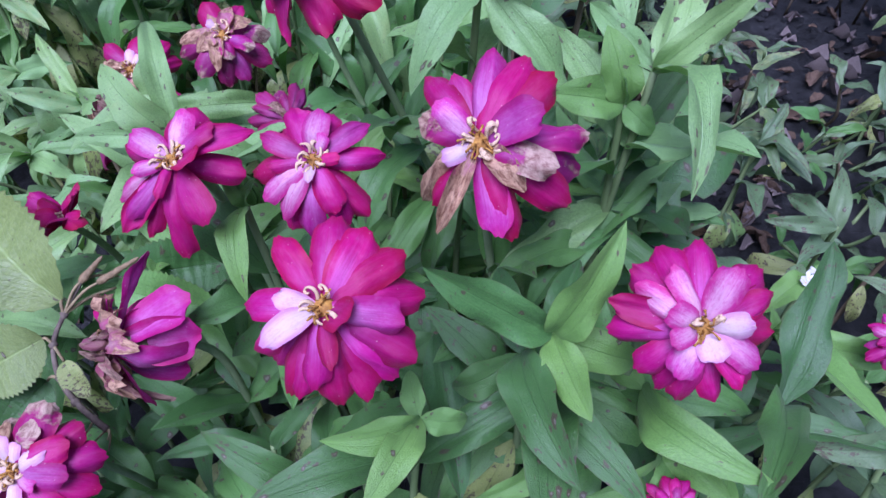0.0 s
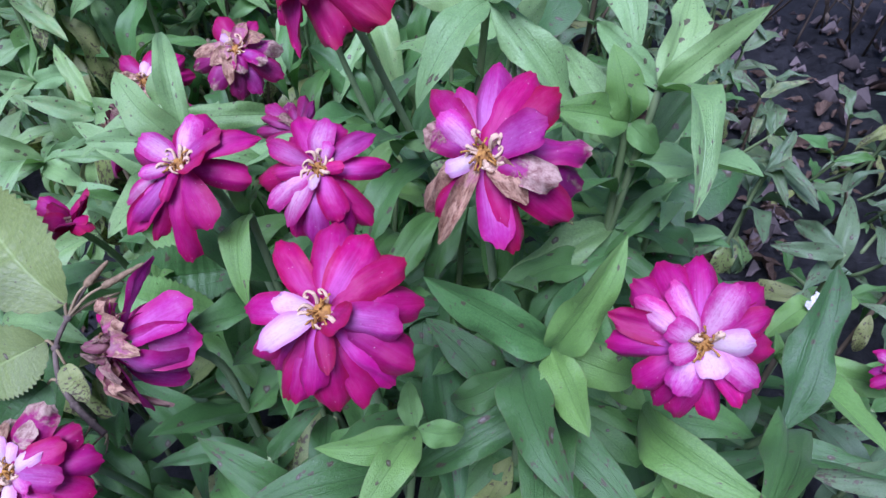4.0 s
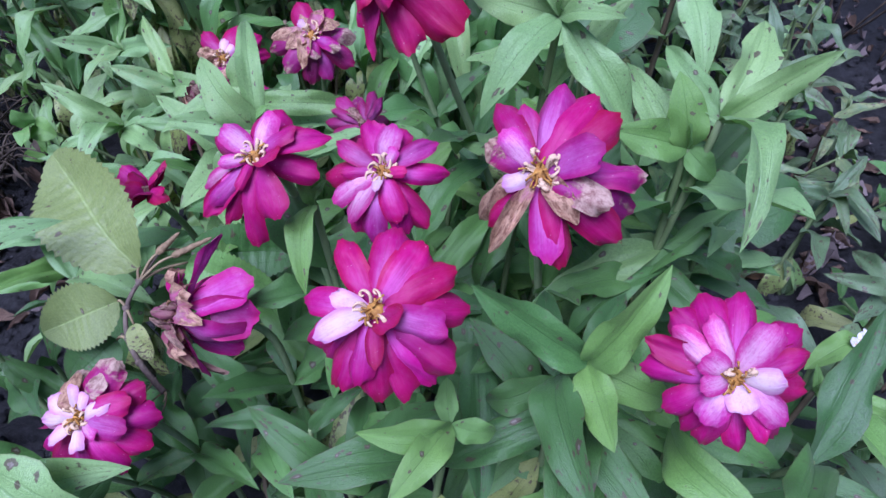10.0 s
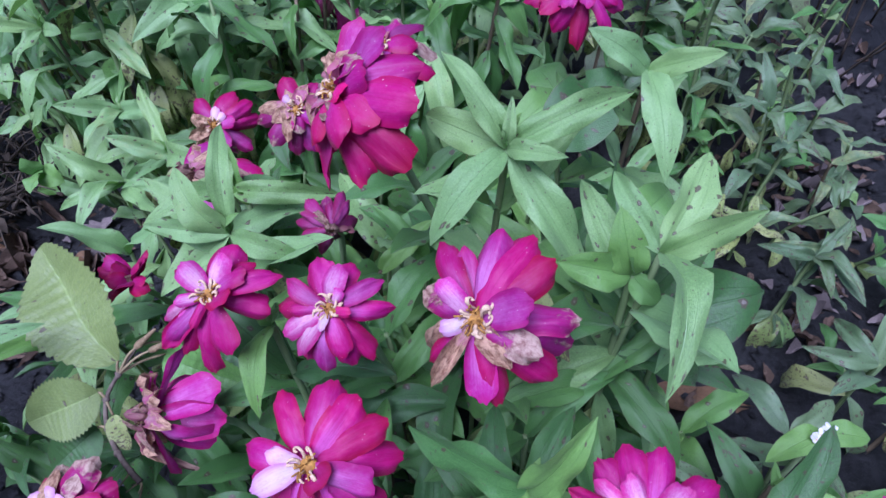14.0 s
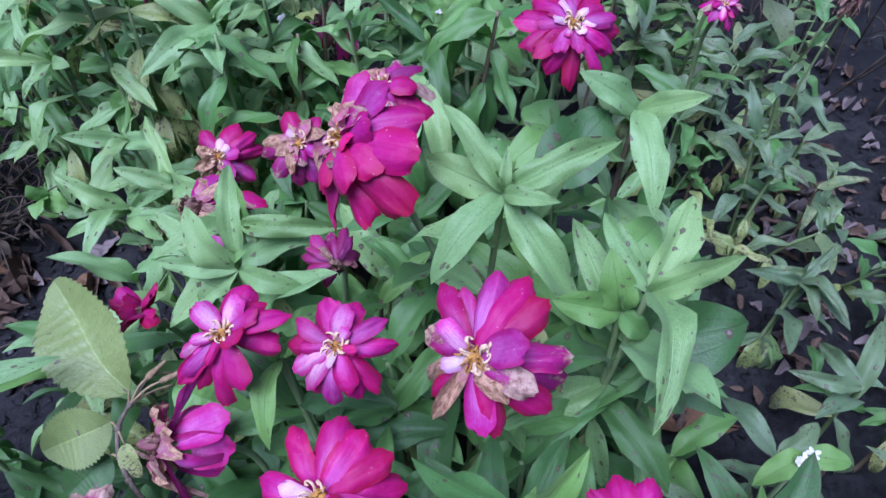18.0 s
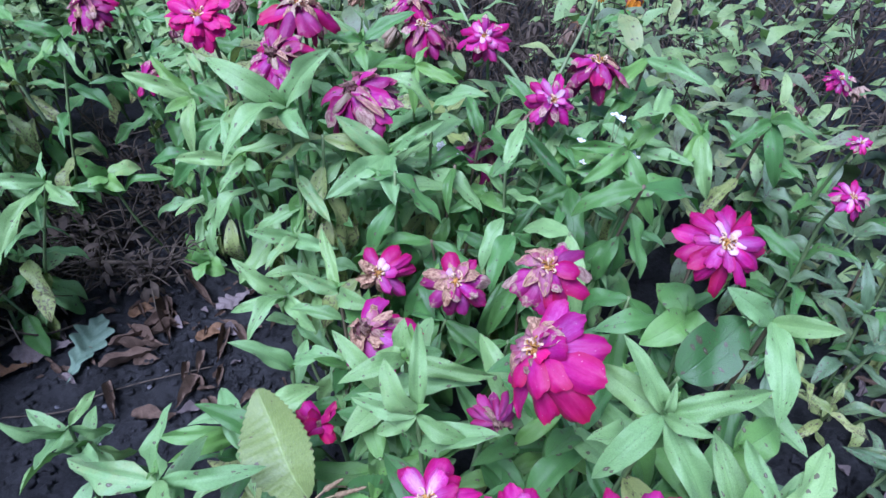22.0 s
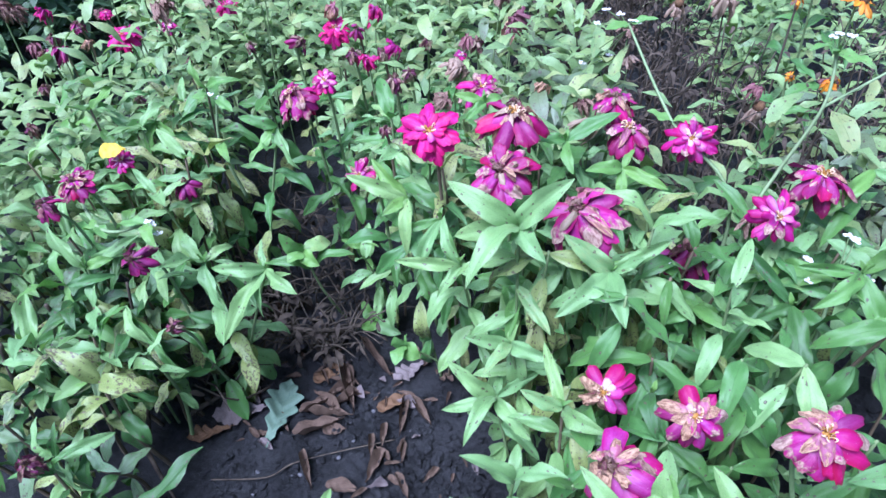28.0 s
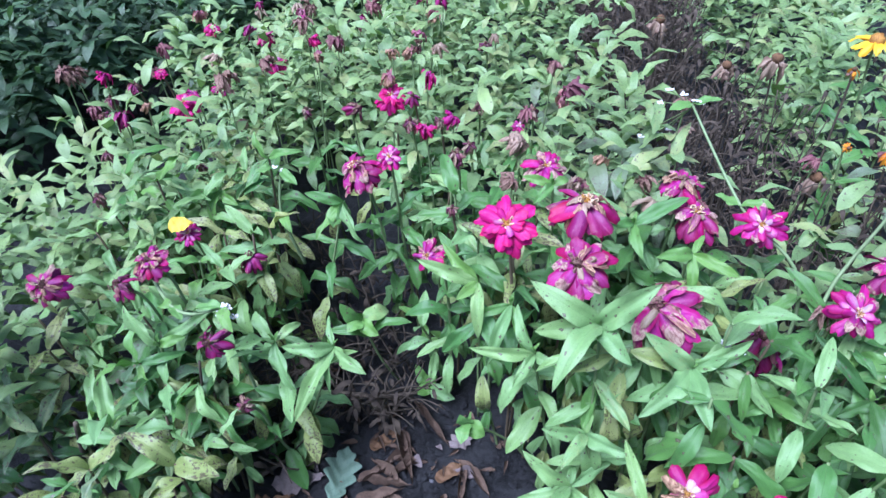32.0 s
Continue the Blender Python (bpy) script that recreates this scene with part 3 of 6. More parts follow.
def rosette(at, tips, lower, tone=None):
    at = Vector(at)
    NODES.append(at)
    base = footing(*at)
    plant, wm = start_plant("zinnia_shoot", base)
    kind = tone or ("mildew" if at.x > 0.17 else "green")
    word = "mildewed grey-green" if kind == "mildew" else "fresh green"
    tagged(plant, "%s zinnia shoot with opposite pointed leaves, no flower" % word, "plant", "zinnia shoots in the bed")
    line = stem_line(base, at)
    child("stem", mesh_of("stem", *tube(line, 0.0020, 0.0015), STEM if rng.random() < 0.8 else STEM_RED), Matrix(), plant, wm)
    for x, y, z, w in tips:
        tip = Vector((x, y, z))
        short = (tip - at).length < 0.042
        put_leaf(plant, wm, at, tip, w * 0.90, hint=Vector((rng.uniform(-0.3, 0.3), -0.75, 0.65)), material=LEAF["bright" if (short and kind == "green") or (kind == "green" and rng.random() < (0.55 if at.y < 0.3 else 0.25)) else "pale" if kind == "green" and at.y > 0.3 and rng.random() < 0.5 else kind])
    turn = rng.uniform(0, 3.14)
    # Lower pairs of green front shoots get shade through a darker leaf colour.
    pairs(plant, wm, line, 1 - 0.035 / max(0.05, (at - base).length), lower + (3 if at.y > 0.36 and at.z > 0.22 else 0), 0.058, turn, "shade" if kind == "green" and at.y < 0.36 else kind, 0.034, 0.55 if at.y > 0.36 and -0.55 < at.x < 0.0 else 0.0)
    if rng.random() < 0.5:
        for s in (0, 1):
            a = turn + s * 3.14
            put_leaf(plant, wm, at, at + Vector((math.cos(a) * 0.006, math.sin(a) * 0.006, 0.014)), 0.005, LEAF["bright"])


STYLES = {
    # rings of (count, length, width, elevation, colours)
    "pale": ([(12, 1.0, 0.38, -6, ["magenta", "magenta", "violet"]), (9, 0.78, 0.34, 14, ["magenta", "pink", "tipped"]), (5, 0.48, 0.24, 42, ["pink", "cream"])], "cream", "lilac-pink zinnia with a pale centre"),
    "browned": ([(14, 1.0, 0.40, -4, ["magenta", "magenta", "tipped"]), (9, 0.80, 0.34, 14, ["magenta", "tipped", "scorch"]), (4, 0.60, 0.26, 30, ["brown", "pink", "scorch"])], "cream", "magenta zinnia with some browned petals"),
    "star": ([(13, 1.0, 0.40, -4, ["magenta", "magenta", "crimson"]), (8, 0.72, 0.32, 12, ["magenta", "violet"]), (6, 0.38, 0.20, 34, ["pink", "cream"])], "cream", "pink zinnia with a pale star-shaped heart"),
    "hot": ([(15, 1.0, 0.42, -14, ["hot"]), (13, 0.82, 0.38, 6, ["hot", "hot", "magenta"]), (9, 0.52, 0.26, 34, ["hot", "hot", "pink"])], "yellow", "bright pink zinnia in full bloom"),
    "spent": ([(8, 1.0, 0.56, -52, ["violet", "violet", "magenta"]), (6, 0.9, 0.46, -22, ["violet", "violet", "scorch"]), (9, 0.55, 0.30, 25, ["tan", "tan", "brown"])], "brown", "spent purple zinnia with a shrivelled brown heart"),
    "faded": ([(14, 0.95, 0.42, -24, ["violet", "crimson", "plum", "plum"]), (13, 0.80, 0.34, -2, ["tipped", "plum", "tan", "tan"]), (11, 0.50, 0.24, 32, ["tan", "brown", "tipped", "straw"])], "brown", "fading purple zinnia with a brown dried heart"),
    "reflexed": ([(14, 0.95, 0.42, -30, ["plum", "crimson", "plum"]), (12, 0.80, 0.34, -12, ["plum", "tipped", "tan"]), (9, 0.46, 0.24, 15, ["tan", "straw", "tipped"])], "yellow", "spent purple zinnia with hanging petals"),
    "wilted": ([(11, 1.0, 0.36, -45, ["plum", "dusk", "plum"]), (8, 0.8, 0.30, -18, ["dusk", "plum", "brown"])], "brown", "wilted dark purple zinnia head"),
    "bud": ([(7, 1.0, 0.55, 48, ["crimson", "magenta"]), (4, 0.8, 0.5, 65, ["crimson"])], "brown", "half-closed crimson zinnia"),
    "dry": ([(11, 1.0, 0.34, -48, ["brown", "dusk", "straw"]), (8, 0.75, 0.32, -12, ["brown", "straw", "dusk"])], "brown", "dried brown zinnia seed head"),
}
STYLES["lilac"], STYLES["rose"], STYLES["scorched"], STYLES["full"], STYLES["starry"], STYLES["mottled"], STYLES["half_dry"], STYLES["leaning"] = (
    ([], "cream", "purple-red zinnia in full bloom"), ([], "cream", "lilac-pink zinnia with a pale centre"), ([], "cream", "magenta zinnia with some browned petals"),
    ([], "yellow", "full magenta zinnia with yellow stamens"), ([], "cream", "pink zinnia with a pale star-shaped heart"), ([], "cream", "small magenta zinnia with cream withered petals"),
    ([], "cream", "magenta zinnia, half of it withered to tan"), ([], "yellow", "fading purple zinnia with tan withered petals"))
# petals one by one: (turn, length, width, rise, colour), back to front
M, C, K, H, V, P, W, T, B, D = "magenta", "crimson", "scorch", "hot", "violet", "pink", "cream", "tan", "tipped", "plum"
BLOOMS = {
    "lilac": [(85, .88, .55, -2, M), (52, .8, .3, -8, C), (26, 1.15, .32, 0, M), (-6, .94, .4, -8, C), (-62, .98, .52, -6, C), (-93, 1.3, .42, -10, C), (-113, 1.1, .26, -8, C), (-124, 1.2, .34, -4, M), (-140, 1.12, .36, -2, M), (165, .86, .36, -2, M), (145, .8, .3, -6, C),
              (77, .68, .4, 26, P), (39, .75, .36, 18, M), (-120, .95, .36, 8, V), (-143, .95, .28, 8, P), (144, .67, .4, 22, P), (-10, .55, .42, 36, C), (-95, .5, .16, 34, C), (-150, .5, .2, 28, P)],
    "rose": [(111, .84, .42, -4, M), (79, .82, .45, -6, M), (140, .74, .32, -6, C), (36, .94, .3, 4, V), (3, 1.0, .33, 0, M), (-44, 1.1, .36, -8, C), (-59, 1.0, .4, -6, M), (-96, 1.12, .42, -8, V), (-125, 1.07, .36, -8, M), (-173, 1.0, .38, -6, C),
             (87, .67, .4, 22, P), (-66, .8, .38, 8, M), (-148, .85, .36, 8, P), (-123, .9, .34, 6, P), (157, .83, .3, 12, V), (-170, .62, .25, 20, M), (-95, .4, .16, 35, W), (-10, .4, .18, 45, H), (60, .4, .2, 45, P)],
    "scorched": [(113, .86, .26, -8, V), (69, 1.16, .40, -4, C), (45, 1.12, .42, -4, C), (129, 1.0, .32, 0, M), (88, 1.06, .38, 2, V), (12, 1.18, .38, -6, B), (-3, 1.2, .42, -8, K), (-30, 1.15, .42, -6, C), (-64, 1.05, .36, -8, C), (-76, .97, .36, -4, V), (-126, .8, .26, -6, C),
                 (-160, .84, .26, 2, T), (-114, .92, .20, 8, T), (25, .75, .42, 22, V), (-18, .82, .34, 16, B), (-42, .56, .26, 22, T), (157, .62, .36, 26, K), (145, .58, .30, 36, P), (-150, .34, .2, 40, W)],
    "full": [(40, .98, .38, -4, C), (85, .98, .44, 2, M), (62, .90, .44, 6, M), (15, 1.05, .40, -6, C), (-27, 1.07, .44, -6, C), (-66, 1.08, .36, -12, C), (-54, 1.03, .38, -6, M), (-81, 1.05, .38, -8, C), (-117, 1.05, .36, -10, C), (-107, 1.0, .34, -4, M), (-141, .92, .36, -4, M),
             (-152, 1.02, .34, -6, C), (180, .87, .34, -2, M), (128, .90, .34, 12, C), (-9, .82, .38, 10, V), (-95, .8, .32, 8, M), (168, .47, .22, 26, W), (-146, .68, .30, 22, W), (-75, .62, .20, 24, C), (-15, .42, .38, 44, C)],
    "starry": [(87, .98, .38, -4, M), (114, .98, .42, -6, M), (140, .97, .40, -4, M), (165, 1.04, .34, -6, C), (189, 1.0, .36, -4, M), (-139, .86, .38, -4, M), (-116, .94, .32, -10, C), (-92, .94, .40, -2, M), (-70, .94, .36, -6, M), (-43, 1.06, .38, -6, M), (-3, 1.06, .44, -6, C), (24, 1.0, .32, -8, C),
               (44, 1.0, .42, -4, M)],
    "mottled": [(123, .8, .5, 0, C), (203, 1.0, .36, -4, D), (-122, .98, .42, -8, D), (-85, .97, .42, -4, D), (-55, 1.0, .4, -6, V), (-23, 1.1, .45, -4, D), (12, .95, .38, 4, B), (60, .8, .3, -6, C), (-150, .5, .3, 22, T), (175, .75, .36, 16, T), (-27, .7, .3, 24, B), (-108, .65, .3, 20, T),
                (75, .5, .3, 34, T), (35, .56, .32, 28, T), (140, .36, .2, 40, W), (-75, .55, .3, 18, B), (105, .5, .26, 30, T)],
    "half_dry": [(137, .9, .42, -2, M), (73, 1.0, .5, 0, C), (34, 1.1, .42, -4, M), (8, 1.15, .42, -4, C), (-28, 1.1, .42, -6, V), (-55, .9, .34, -6, D), (-45, .7, .3, 16, V), (-83, .66, .32, 8, T), (-127, .76, .36, 4, T), (187, .66, .4, 12, T), (-145, .7, .3, 20, T), (160, .5, .3, 30, T),
                 (95, .42, .25, 34, W), (55, .42, .22, 36, W), (20, .6, .34, 22, V)],
    "leaning": [(-5, 1.05, .52, -6, C), (-35, 1.0, .5, -20, C), (-62, .9, .44, -26, C), (-85, .9, .5, -28, V), (-112, .9, .45, -24, D), (-140, .9, .36, -16, D), (-163, .95, .32, -6, B), (45, .95, .36, 30, D), (20, 1.0, .42, 12, B), (70, .8, .3, 20, B), (172, .62, .34, 10, T), (140, .56, .32, 20, T),
                (110, .52, .32, 28, T), (-5, .62, .42, 28, C), (-60, .6, .3, 10, B), (-130, .5, .26, 14, T), (85, .4, .26, 40, T), (-95, .55, .28, 8, T)],
}
BLOOMS["starry"] += [(113, .73, .30, 18, P), (66, .73, .38, 20, P), (18, .87, .34, 10, M), (-31, .72, .38, 18, P), (-57, .8, .32, 6, M), (-123, .56, .36, 22, P), (155, .77, .34, 12, P), (157, .42, .32, 42, P), (195, .42, .24, 40, P), (3, .5, .30, 34, W), (-74, .4, .34, 40, W)]
BLOOMS["drooping"] = [(98, 1.05, .30, -14, V), (72, .95, .50, -52, V), (38, .92, .56, -72, V), (5, .85, .5, -80, V), (-48, .8, .62, -62, V), (-80, .82, .62, -36, V), (120, .8, .3, -40, V), (-130, .9, .4, -40, V), (160, .8, .4, -50, V),
                      (95, .52, .26, 34, T), (60, .42, .24, 8, T), (118, .5, .22, 30, P), (20, .34, .2, -5, T), (-70, .46, .3, 6, T), (-100, .6, .26, 10, T), (-88, .72, .2, -10, "brown"), (140, .42, .2, 40, C), (-30, .34, .2, 20, "brown"), (-120, .5, .2, 30, T)]
BLOOMS["ragged"] = [(2, 1.36, .60, -4, C), (-32, 1.32, .60, -10, C), (-60, 1.24, .48, -14, C), (-88, 1.28, .42, -14, C), (-118, .92, .38, -8, C), (28, 1.2, .48, 0, M), (54, 1.08, .42, 6, V), (80, 1.0, .40, 8, V), (108, .9, .34, 10, V),
                    (-14, .86, .50, 12, C), (-52, .84, .46, 10, C), (-95, .72, .38, 12, C), (20, .7, .40, 22, M), (-140, .7, .28, 4, T), (165, .6, .28, 14, T), (140, .56, .26, 24, T), (-165, .62, .24, 16, T), (75, .56, .28, 30, T), (46, .6, .30, 28, B),
                    (112, .5, .26, 34, T), (-118, .6, .22, 16, T), (2, .36, .32, 46, H), (-70, .42, .24, 34, "brown")]
STYLES["ragged"] = ([], "yellow", "crimson zinnia with withered upper petals")
BLOOMS["blotched"] = [(45, .98, .46, -4, C), (100, .92, .5, -2, B), (72, .95, .52, 4, B), (12, 1.12, .44, -6, M), (-14, 1.05, .42, -8, M), (-42, 1.0, .42, -6, M), (-72, .95, .4, -8, M), (-104, .95, .4, -6, C), (-138, .9, .38, -4, M), (-170, .85, .36, -2, B), (155, .8, .4, 0, C), (130, .85, .36, 0, B),
                      (28, .8, .40, 14, M), (-2, .76, .36, 16, V), (84, .62, .42, 24, B), (122, .58, .36, 26, T), (112, .50, .24, 34, W), (78, .42, .20, 38, W), (36, .56, .26, 30, W), (158, .54, .28, 26, W), (-160, .50, .26, 30, W), (-115, .5, .26, 30, W), (-66, .5, .24, 32, W), (-22, .48, .22, 34, P)]
STYLES["blotched"] = ([], "yellow", "magenta zinnia with blotched petals and white heart")
STYLES["drooping"] = ([], "brown", "spent purple zinnia with a shrivelled brown heart")
SHRIVEL = ("brown", "dusk", "straw", "tan")


def head(plant, wm, at, normal, size, style, r):
    """The flower head: bracts, rings of petals and the heart."""
    rings, heart, _ = STYLES[style]
    z = normal
    up = Vector((0.0, 0.6, 1.0))
    y = (up - z * up.dot(z)).normalized()
    x = y.cross(z).normalized()
    y = z.cross(x)
    turn = Matrix((x, y, z)).transposed()
    hm = Matrix.Translation(at) @ turn.to_4x4()
    rad = size / 2
    v, f = blob((0, 0, -0.26 * rad), 0.20 * rad, 0.20 * rad, 0.22 * rad, Matrix(), 0.10, r, 6, 9)
    top = child("flower_head", mesh_of("flower_head", v, f, CALYX), hm, plant, wm, "green bracts under the petals")
    for angle, length, width, rise, tone in BLOOMS.get(style, ()):
        a, e = radians(angle), radians(rise + r.uniform(-4, 4))
        way = turn @ Vector((math.cos(a), math.sin(a), 0))
        d = way * math.cos(e) + normal * math.sin(e)
        roll = normal + turn @ Vector((-math.sin(a), math.cos(a), 0)) * r.uniform(-0.35, 0.35)
        dry = tone in SHRIVEL
        me = r.choice(CURLED if dry else WORN if tone in ("scorch", "tipped") else ROUND if width > 0.35 or length < 0.6 else PETALS)
        child("petal", me, sheet_matrix(at + way * rad * 0.07 - normal * rad * (0.09 if length > 0.85 else 0.02), d, roll, rad * length * 0.94, rad * width * 1.04), top, hm, "withered petal" if dry else "", PETAL[tone])
    for count, length, width, rise, tones in rings:
        spin = r.uniform(0, 6.28)
        for k in range(count):
            loose = 0.4 if style == "star" else 1.5 if style in ("faded", "reflexed", "wilted", "dry") else 1.0
            a = spin + (k + r.uniform(-0.32, 0.32) * loose) * 2 * math.pi / count
            e = radians(rise + r.uniform(-16, 16) * loose)
            tone = r.choice(tones)
            if style == "browned":
                lean = turn @ Vector((math.cos(a), math.sin(a), 0))
                if lean.x < -0.20 and r.random() < 0.8:
                    tone = r.choice(["tan", "tipped", "tan", "violet"])
                elif tone in ("tan", "brown") and length > 0.6:
                    tone = "magenta"
            dry = tone in SHRIVEL
            ln = rad * length * r.uniform(0.80, 1.08) * (0.8 if dry else 1.0)
            d = turn @ Vector((math.cos(a) * math.cos(e), math.sin(a) * math.cos(e), math.sin(e)))
            start = at + turn @ Vector((math.cos(a), math.sin(a), 0)) * rad * 0.07 - normal * rad * (0.10 if length > 0.9 else 0.02)
            roll = normal + turn @ Vector((math.cos(a + 1.57), math.sin(a + 1.57), 0)) * r.uniform(-0.55, 0.55)
            me = r.choice(CURLED if dry else WORN if tone in ("scorch", "tipped") else (ROUND if style in ("star", "spent", "hot") or r.random() < 0.4 else PETALS))
            child("petal", me, sheet_matrix(start, d, roll, ln, rad * width * r.uniform(0.85, 1.12) * (0.7 if dry else 1.0)), top, hm, "withered petal" if dry else "", PETAL[tone])
    bits = [blob((0, 0, -0.03 * rad), 0.12 * rad, 0.12 * rad, 0.07 * rad, Matrix(), 0.15, r, 6, 9)]
    for k in range(11):
        a, q = r.uniform(0, 6.28), r.uniform(0.01, 0.12) * rad
        p = Vector((math.cos(a) * q, math.sin(a) * q, 0.0))
        o = Vector((math.cos(a + r.uniform(-1, 1)), math.sin(a + r.uniform(-1, 1)), 0)) * rad * 0.06
        h = rad * r.uniform(0.06, 0.14)
        bits.append(tube([p, p + Vector((0, 0, h)) + o * 0.4, p + Vector((0, 0, h * r.uniform(0.75, 1.0))) + o * 1.6], 0.010 * rad, 0.013 * rad, 5, 3))
        bits.append(blob(p + Vector((0, 0, h * 0.9)) + o * 1.5, 0.018 * rad, 0.018 * rad, 0.022 * rad, Matrix(), 0.2, r, 4, 5))
    child("stamen_tuft", mesh_of("stamen_tuft", *joined(bits), CONE if heart == "brown" else STAMEN), hm, top, hm, "brown dried stamens" if heart == "brown" else "yellow stamens")
    for k in range({"cream": 9, "yellow": 7, "brown": 7}[heart]):
        a, e = k * 0.9 + r.uniform(-0.4, 0.4), radians(r.uniform(40, 85))
        d = turn @ Vector((math.cos(a) * math.cos(e), math.sin(a) * math.cos(e), math.sin(e)))
        start = at + turn @ Vector((math.cos(a), math.sin(a), 0)) * rad * r.uniform(0.03, 0.13)
        out = turn @ Vector((math.cos(a), math.sin(a), 0.2))
        ln = rad * r.uniform(0.14, 0.20)
        if heart == "brown":
            child("floret", r.choice(CURLED), sheet_matrix(start, d, out, ln * 1.3, rad * 0.14), top, hm, "dried floret", PETAL["brown"])
        else:
            child("floret", r.choice(CURLS), sheet_matrix(start, d, out, ln * 0.92, ln * r.uniform(1.3, 2.0)), top, hm, "curled cream floret")


def flower_stalk(style, at, normal, size, lower):
    at, normal = Vector(at), Vector(normal).normalized()
    NODES.append(at)
    r = random.Random(int(abs(at.x * 7919 + at.y * 104729 + at.z * 1299709) * 100))
    back = at - normal * size * 0.16
    neck = back - normal * 0.02 + Vector((0, 0.012, -0.025))
    foot = footing(neck.x + (0.055 if style in ("lilac", "rose", "scorched") else 0.09 if style in ("ragged", "leaning") else 0.0), neck.y + 0.02, neck.z)
    plant, wm = start_plant("zinnia", foot)
    tagged(plant, STYLES[style][2] + " on a green stalk", "flower", "zinnia flowers in the bed")
    mid = foot.lerp(neck, 0.55) + Vector((r.uniform(-0.01, 0.01), r.uniform(-0.01, 0.01), 0))
    child("stem", mesh_of("stem", *tube([foot, mid, neck, back], 0.0021, 0.0018), STEM_PALE if at.y < 0.4 else STEM if r.random() < 0.7 else STEM_RED), Matrix(), plant, wm)
    pairs(plant, wm, [foot, mid, neck], 0.9 - 0.035 / max(0.06, (neck - foot).length), lower + (2 if at.y > 0.4 else 0), 0.055, r.uniform(0, 3), "green", 0.034)
    head(plant, wm, at, normal, size, style, r)


def daisy(style, at, normal, size):
    """A coneflower with one ring of narrow rays."""
    at, normal = Vector(at), Vector(normal).normalized()
    NODES.append(at)
    r = random.Random(int(abs(at.x * 7919 + at.y * 104729) * 1000))
    foot = footing(at.x, at.y + 0.02, 0)
    plant, wm = start_plant("coneflower", foot)
    word = {"yellow": "bright yellow coneflower", "orange": "orange coneflower", "spent": "spent orange-brown coneflower", "brown": "dead brown coneflower head"}[style]
    tagged(plant, word + " on a thin stalk", "flower", "coneflowers at the back of the bed")
    back = at - normal * 0.01
    dead = style in ("brown", "spent")
    child("stem", mesh_of("stem", *tube([foot, foot.lerp(back, 0.5) + Vector((0.01, 0.0, 0)), back], 0.0022, 0.0016), STEM_DEAD if dead else STEM), Matrix(), plant, wm)
    z = normal
    x = Vector((1, 0.2, 0)).cross(z).normalized()
    turn = Matrix((x, z.cross(x), z)).transposed()
    hm = Matrix.Translation(at) @ turn.to_4x4()
    v, f = blob((0, 0, 0.002), size * 0.15, size * 0.15, size * 0.15, Matrix(), 0.12, r, 7, 10)
    cone = child("cone", mesh_of("cone", v, f, STAMEN if style == "yellow" else CONE), hm, plant, wm, "round cone at the centre")
    tone = {"yellow": ["yellow"], "orange": ["orange"], "spent": ["orange", "brown"], "brown": ["straw"]}[style]
    for k in range(10):
        a = k * 0.628 + r.uniform(-0.15, 0.15)
        e = radians(r.uniform(-10, 8) if not dead else r.uniform(-40, -5))
        d = turn @ Vector((math.cos(a) * math.cos(e), math.sin(a) * math.cos(e), math.sin(e)))
        child("ray", r.choice(CURLED if dead else PETALS), sheet_matrix(at, d, normal, size * 0.5 * r.uniform(0.85, 1.05), size * 0.16), cone, hm, "", PETAL[r.choice(tone)])
    if not dead:
        pairs(plant, wm, [foot, foot.lerp(back, 0.5), back], 0.8, 4, 0.07, r.uniform(0, 3), "green", 0.05)


def weed(points, buds, branch=(), bare=0):
    """A thin weed with toothed leaves and tiny white flower heads."""
    pts = [Vector(p) for p in points]
    plant, wm = start_plant("white_flowered_weed", pts[0])
    tagged(plant, "thin pale green weed stalk with tiny white flowers", "weed", "weeds among the zinnias")
    child("stem", mesh_of("stem", *tube(pts, 0.0026, 0.0014), STEM_PALE), Matrix(), plant, wm)
    if branch:
        child("side_branch", mesh_of("side_branch", *tube(branch, 0.0017, 0.0011), STEM_PALE), Matrix(), plant, wm)
    big = 1.35 if pts[0].y < 0.4 else 1.9
    for b in buds:
        b = Vector(b)
        child("side_stalk", mesh_of("side_stalk", *tube([pts[-1].lerp(b, 0.05) - Vector((0, 0, 0.006)), pts[-1].lerp(b, 0.6), b], 0.0007, 0.0005, 5, 3), STEM), Matrix(), plant, wm)
        v, f = blob((0, 0, 0), 0.0008, 0.0008, 0.0008, Matrix(), 0.1, rng, 5, 7)
        hm = Matrix.Translation(b)
        cone = child("flower_head", mesh_of("flower_head", v, f, FLORET), hm, plant, wm, "tiny white flower with a cream middle")
        for k in range(5):
            a = k * 1.257 + 0.4
            d = Vector((math.cos(a) + rng.uniform(-0.3, 0.3), math.sin(a) - 0.2, 0.35 + rng.uniform(-0.3, 0.5)))
            child("petal", PETALS[0], sheet_matrix(b, d, Vector((0, -0.4, 1)), rng.uniform(0.0018, 0.0034) * big, 0.0018 * big), cone, hm, "", PETAL["white"])
    for p in pts[1 + bare:]:
        for s in (-1, 1):
            d = Vector((s * rng.uniform(0.02, 0.035), rng.uniform(-0.03, 0.01), rng.uniform(-0.015, 0.01)))
            put_leaf(plant, wm, p, p + d, 0.014, LEAF["bright"])


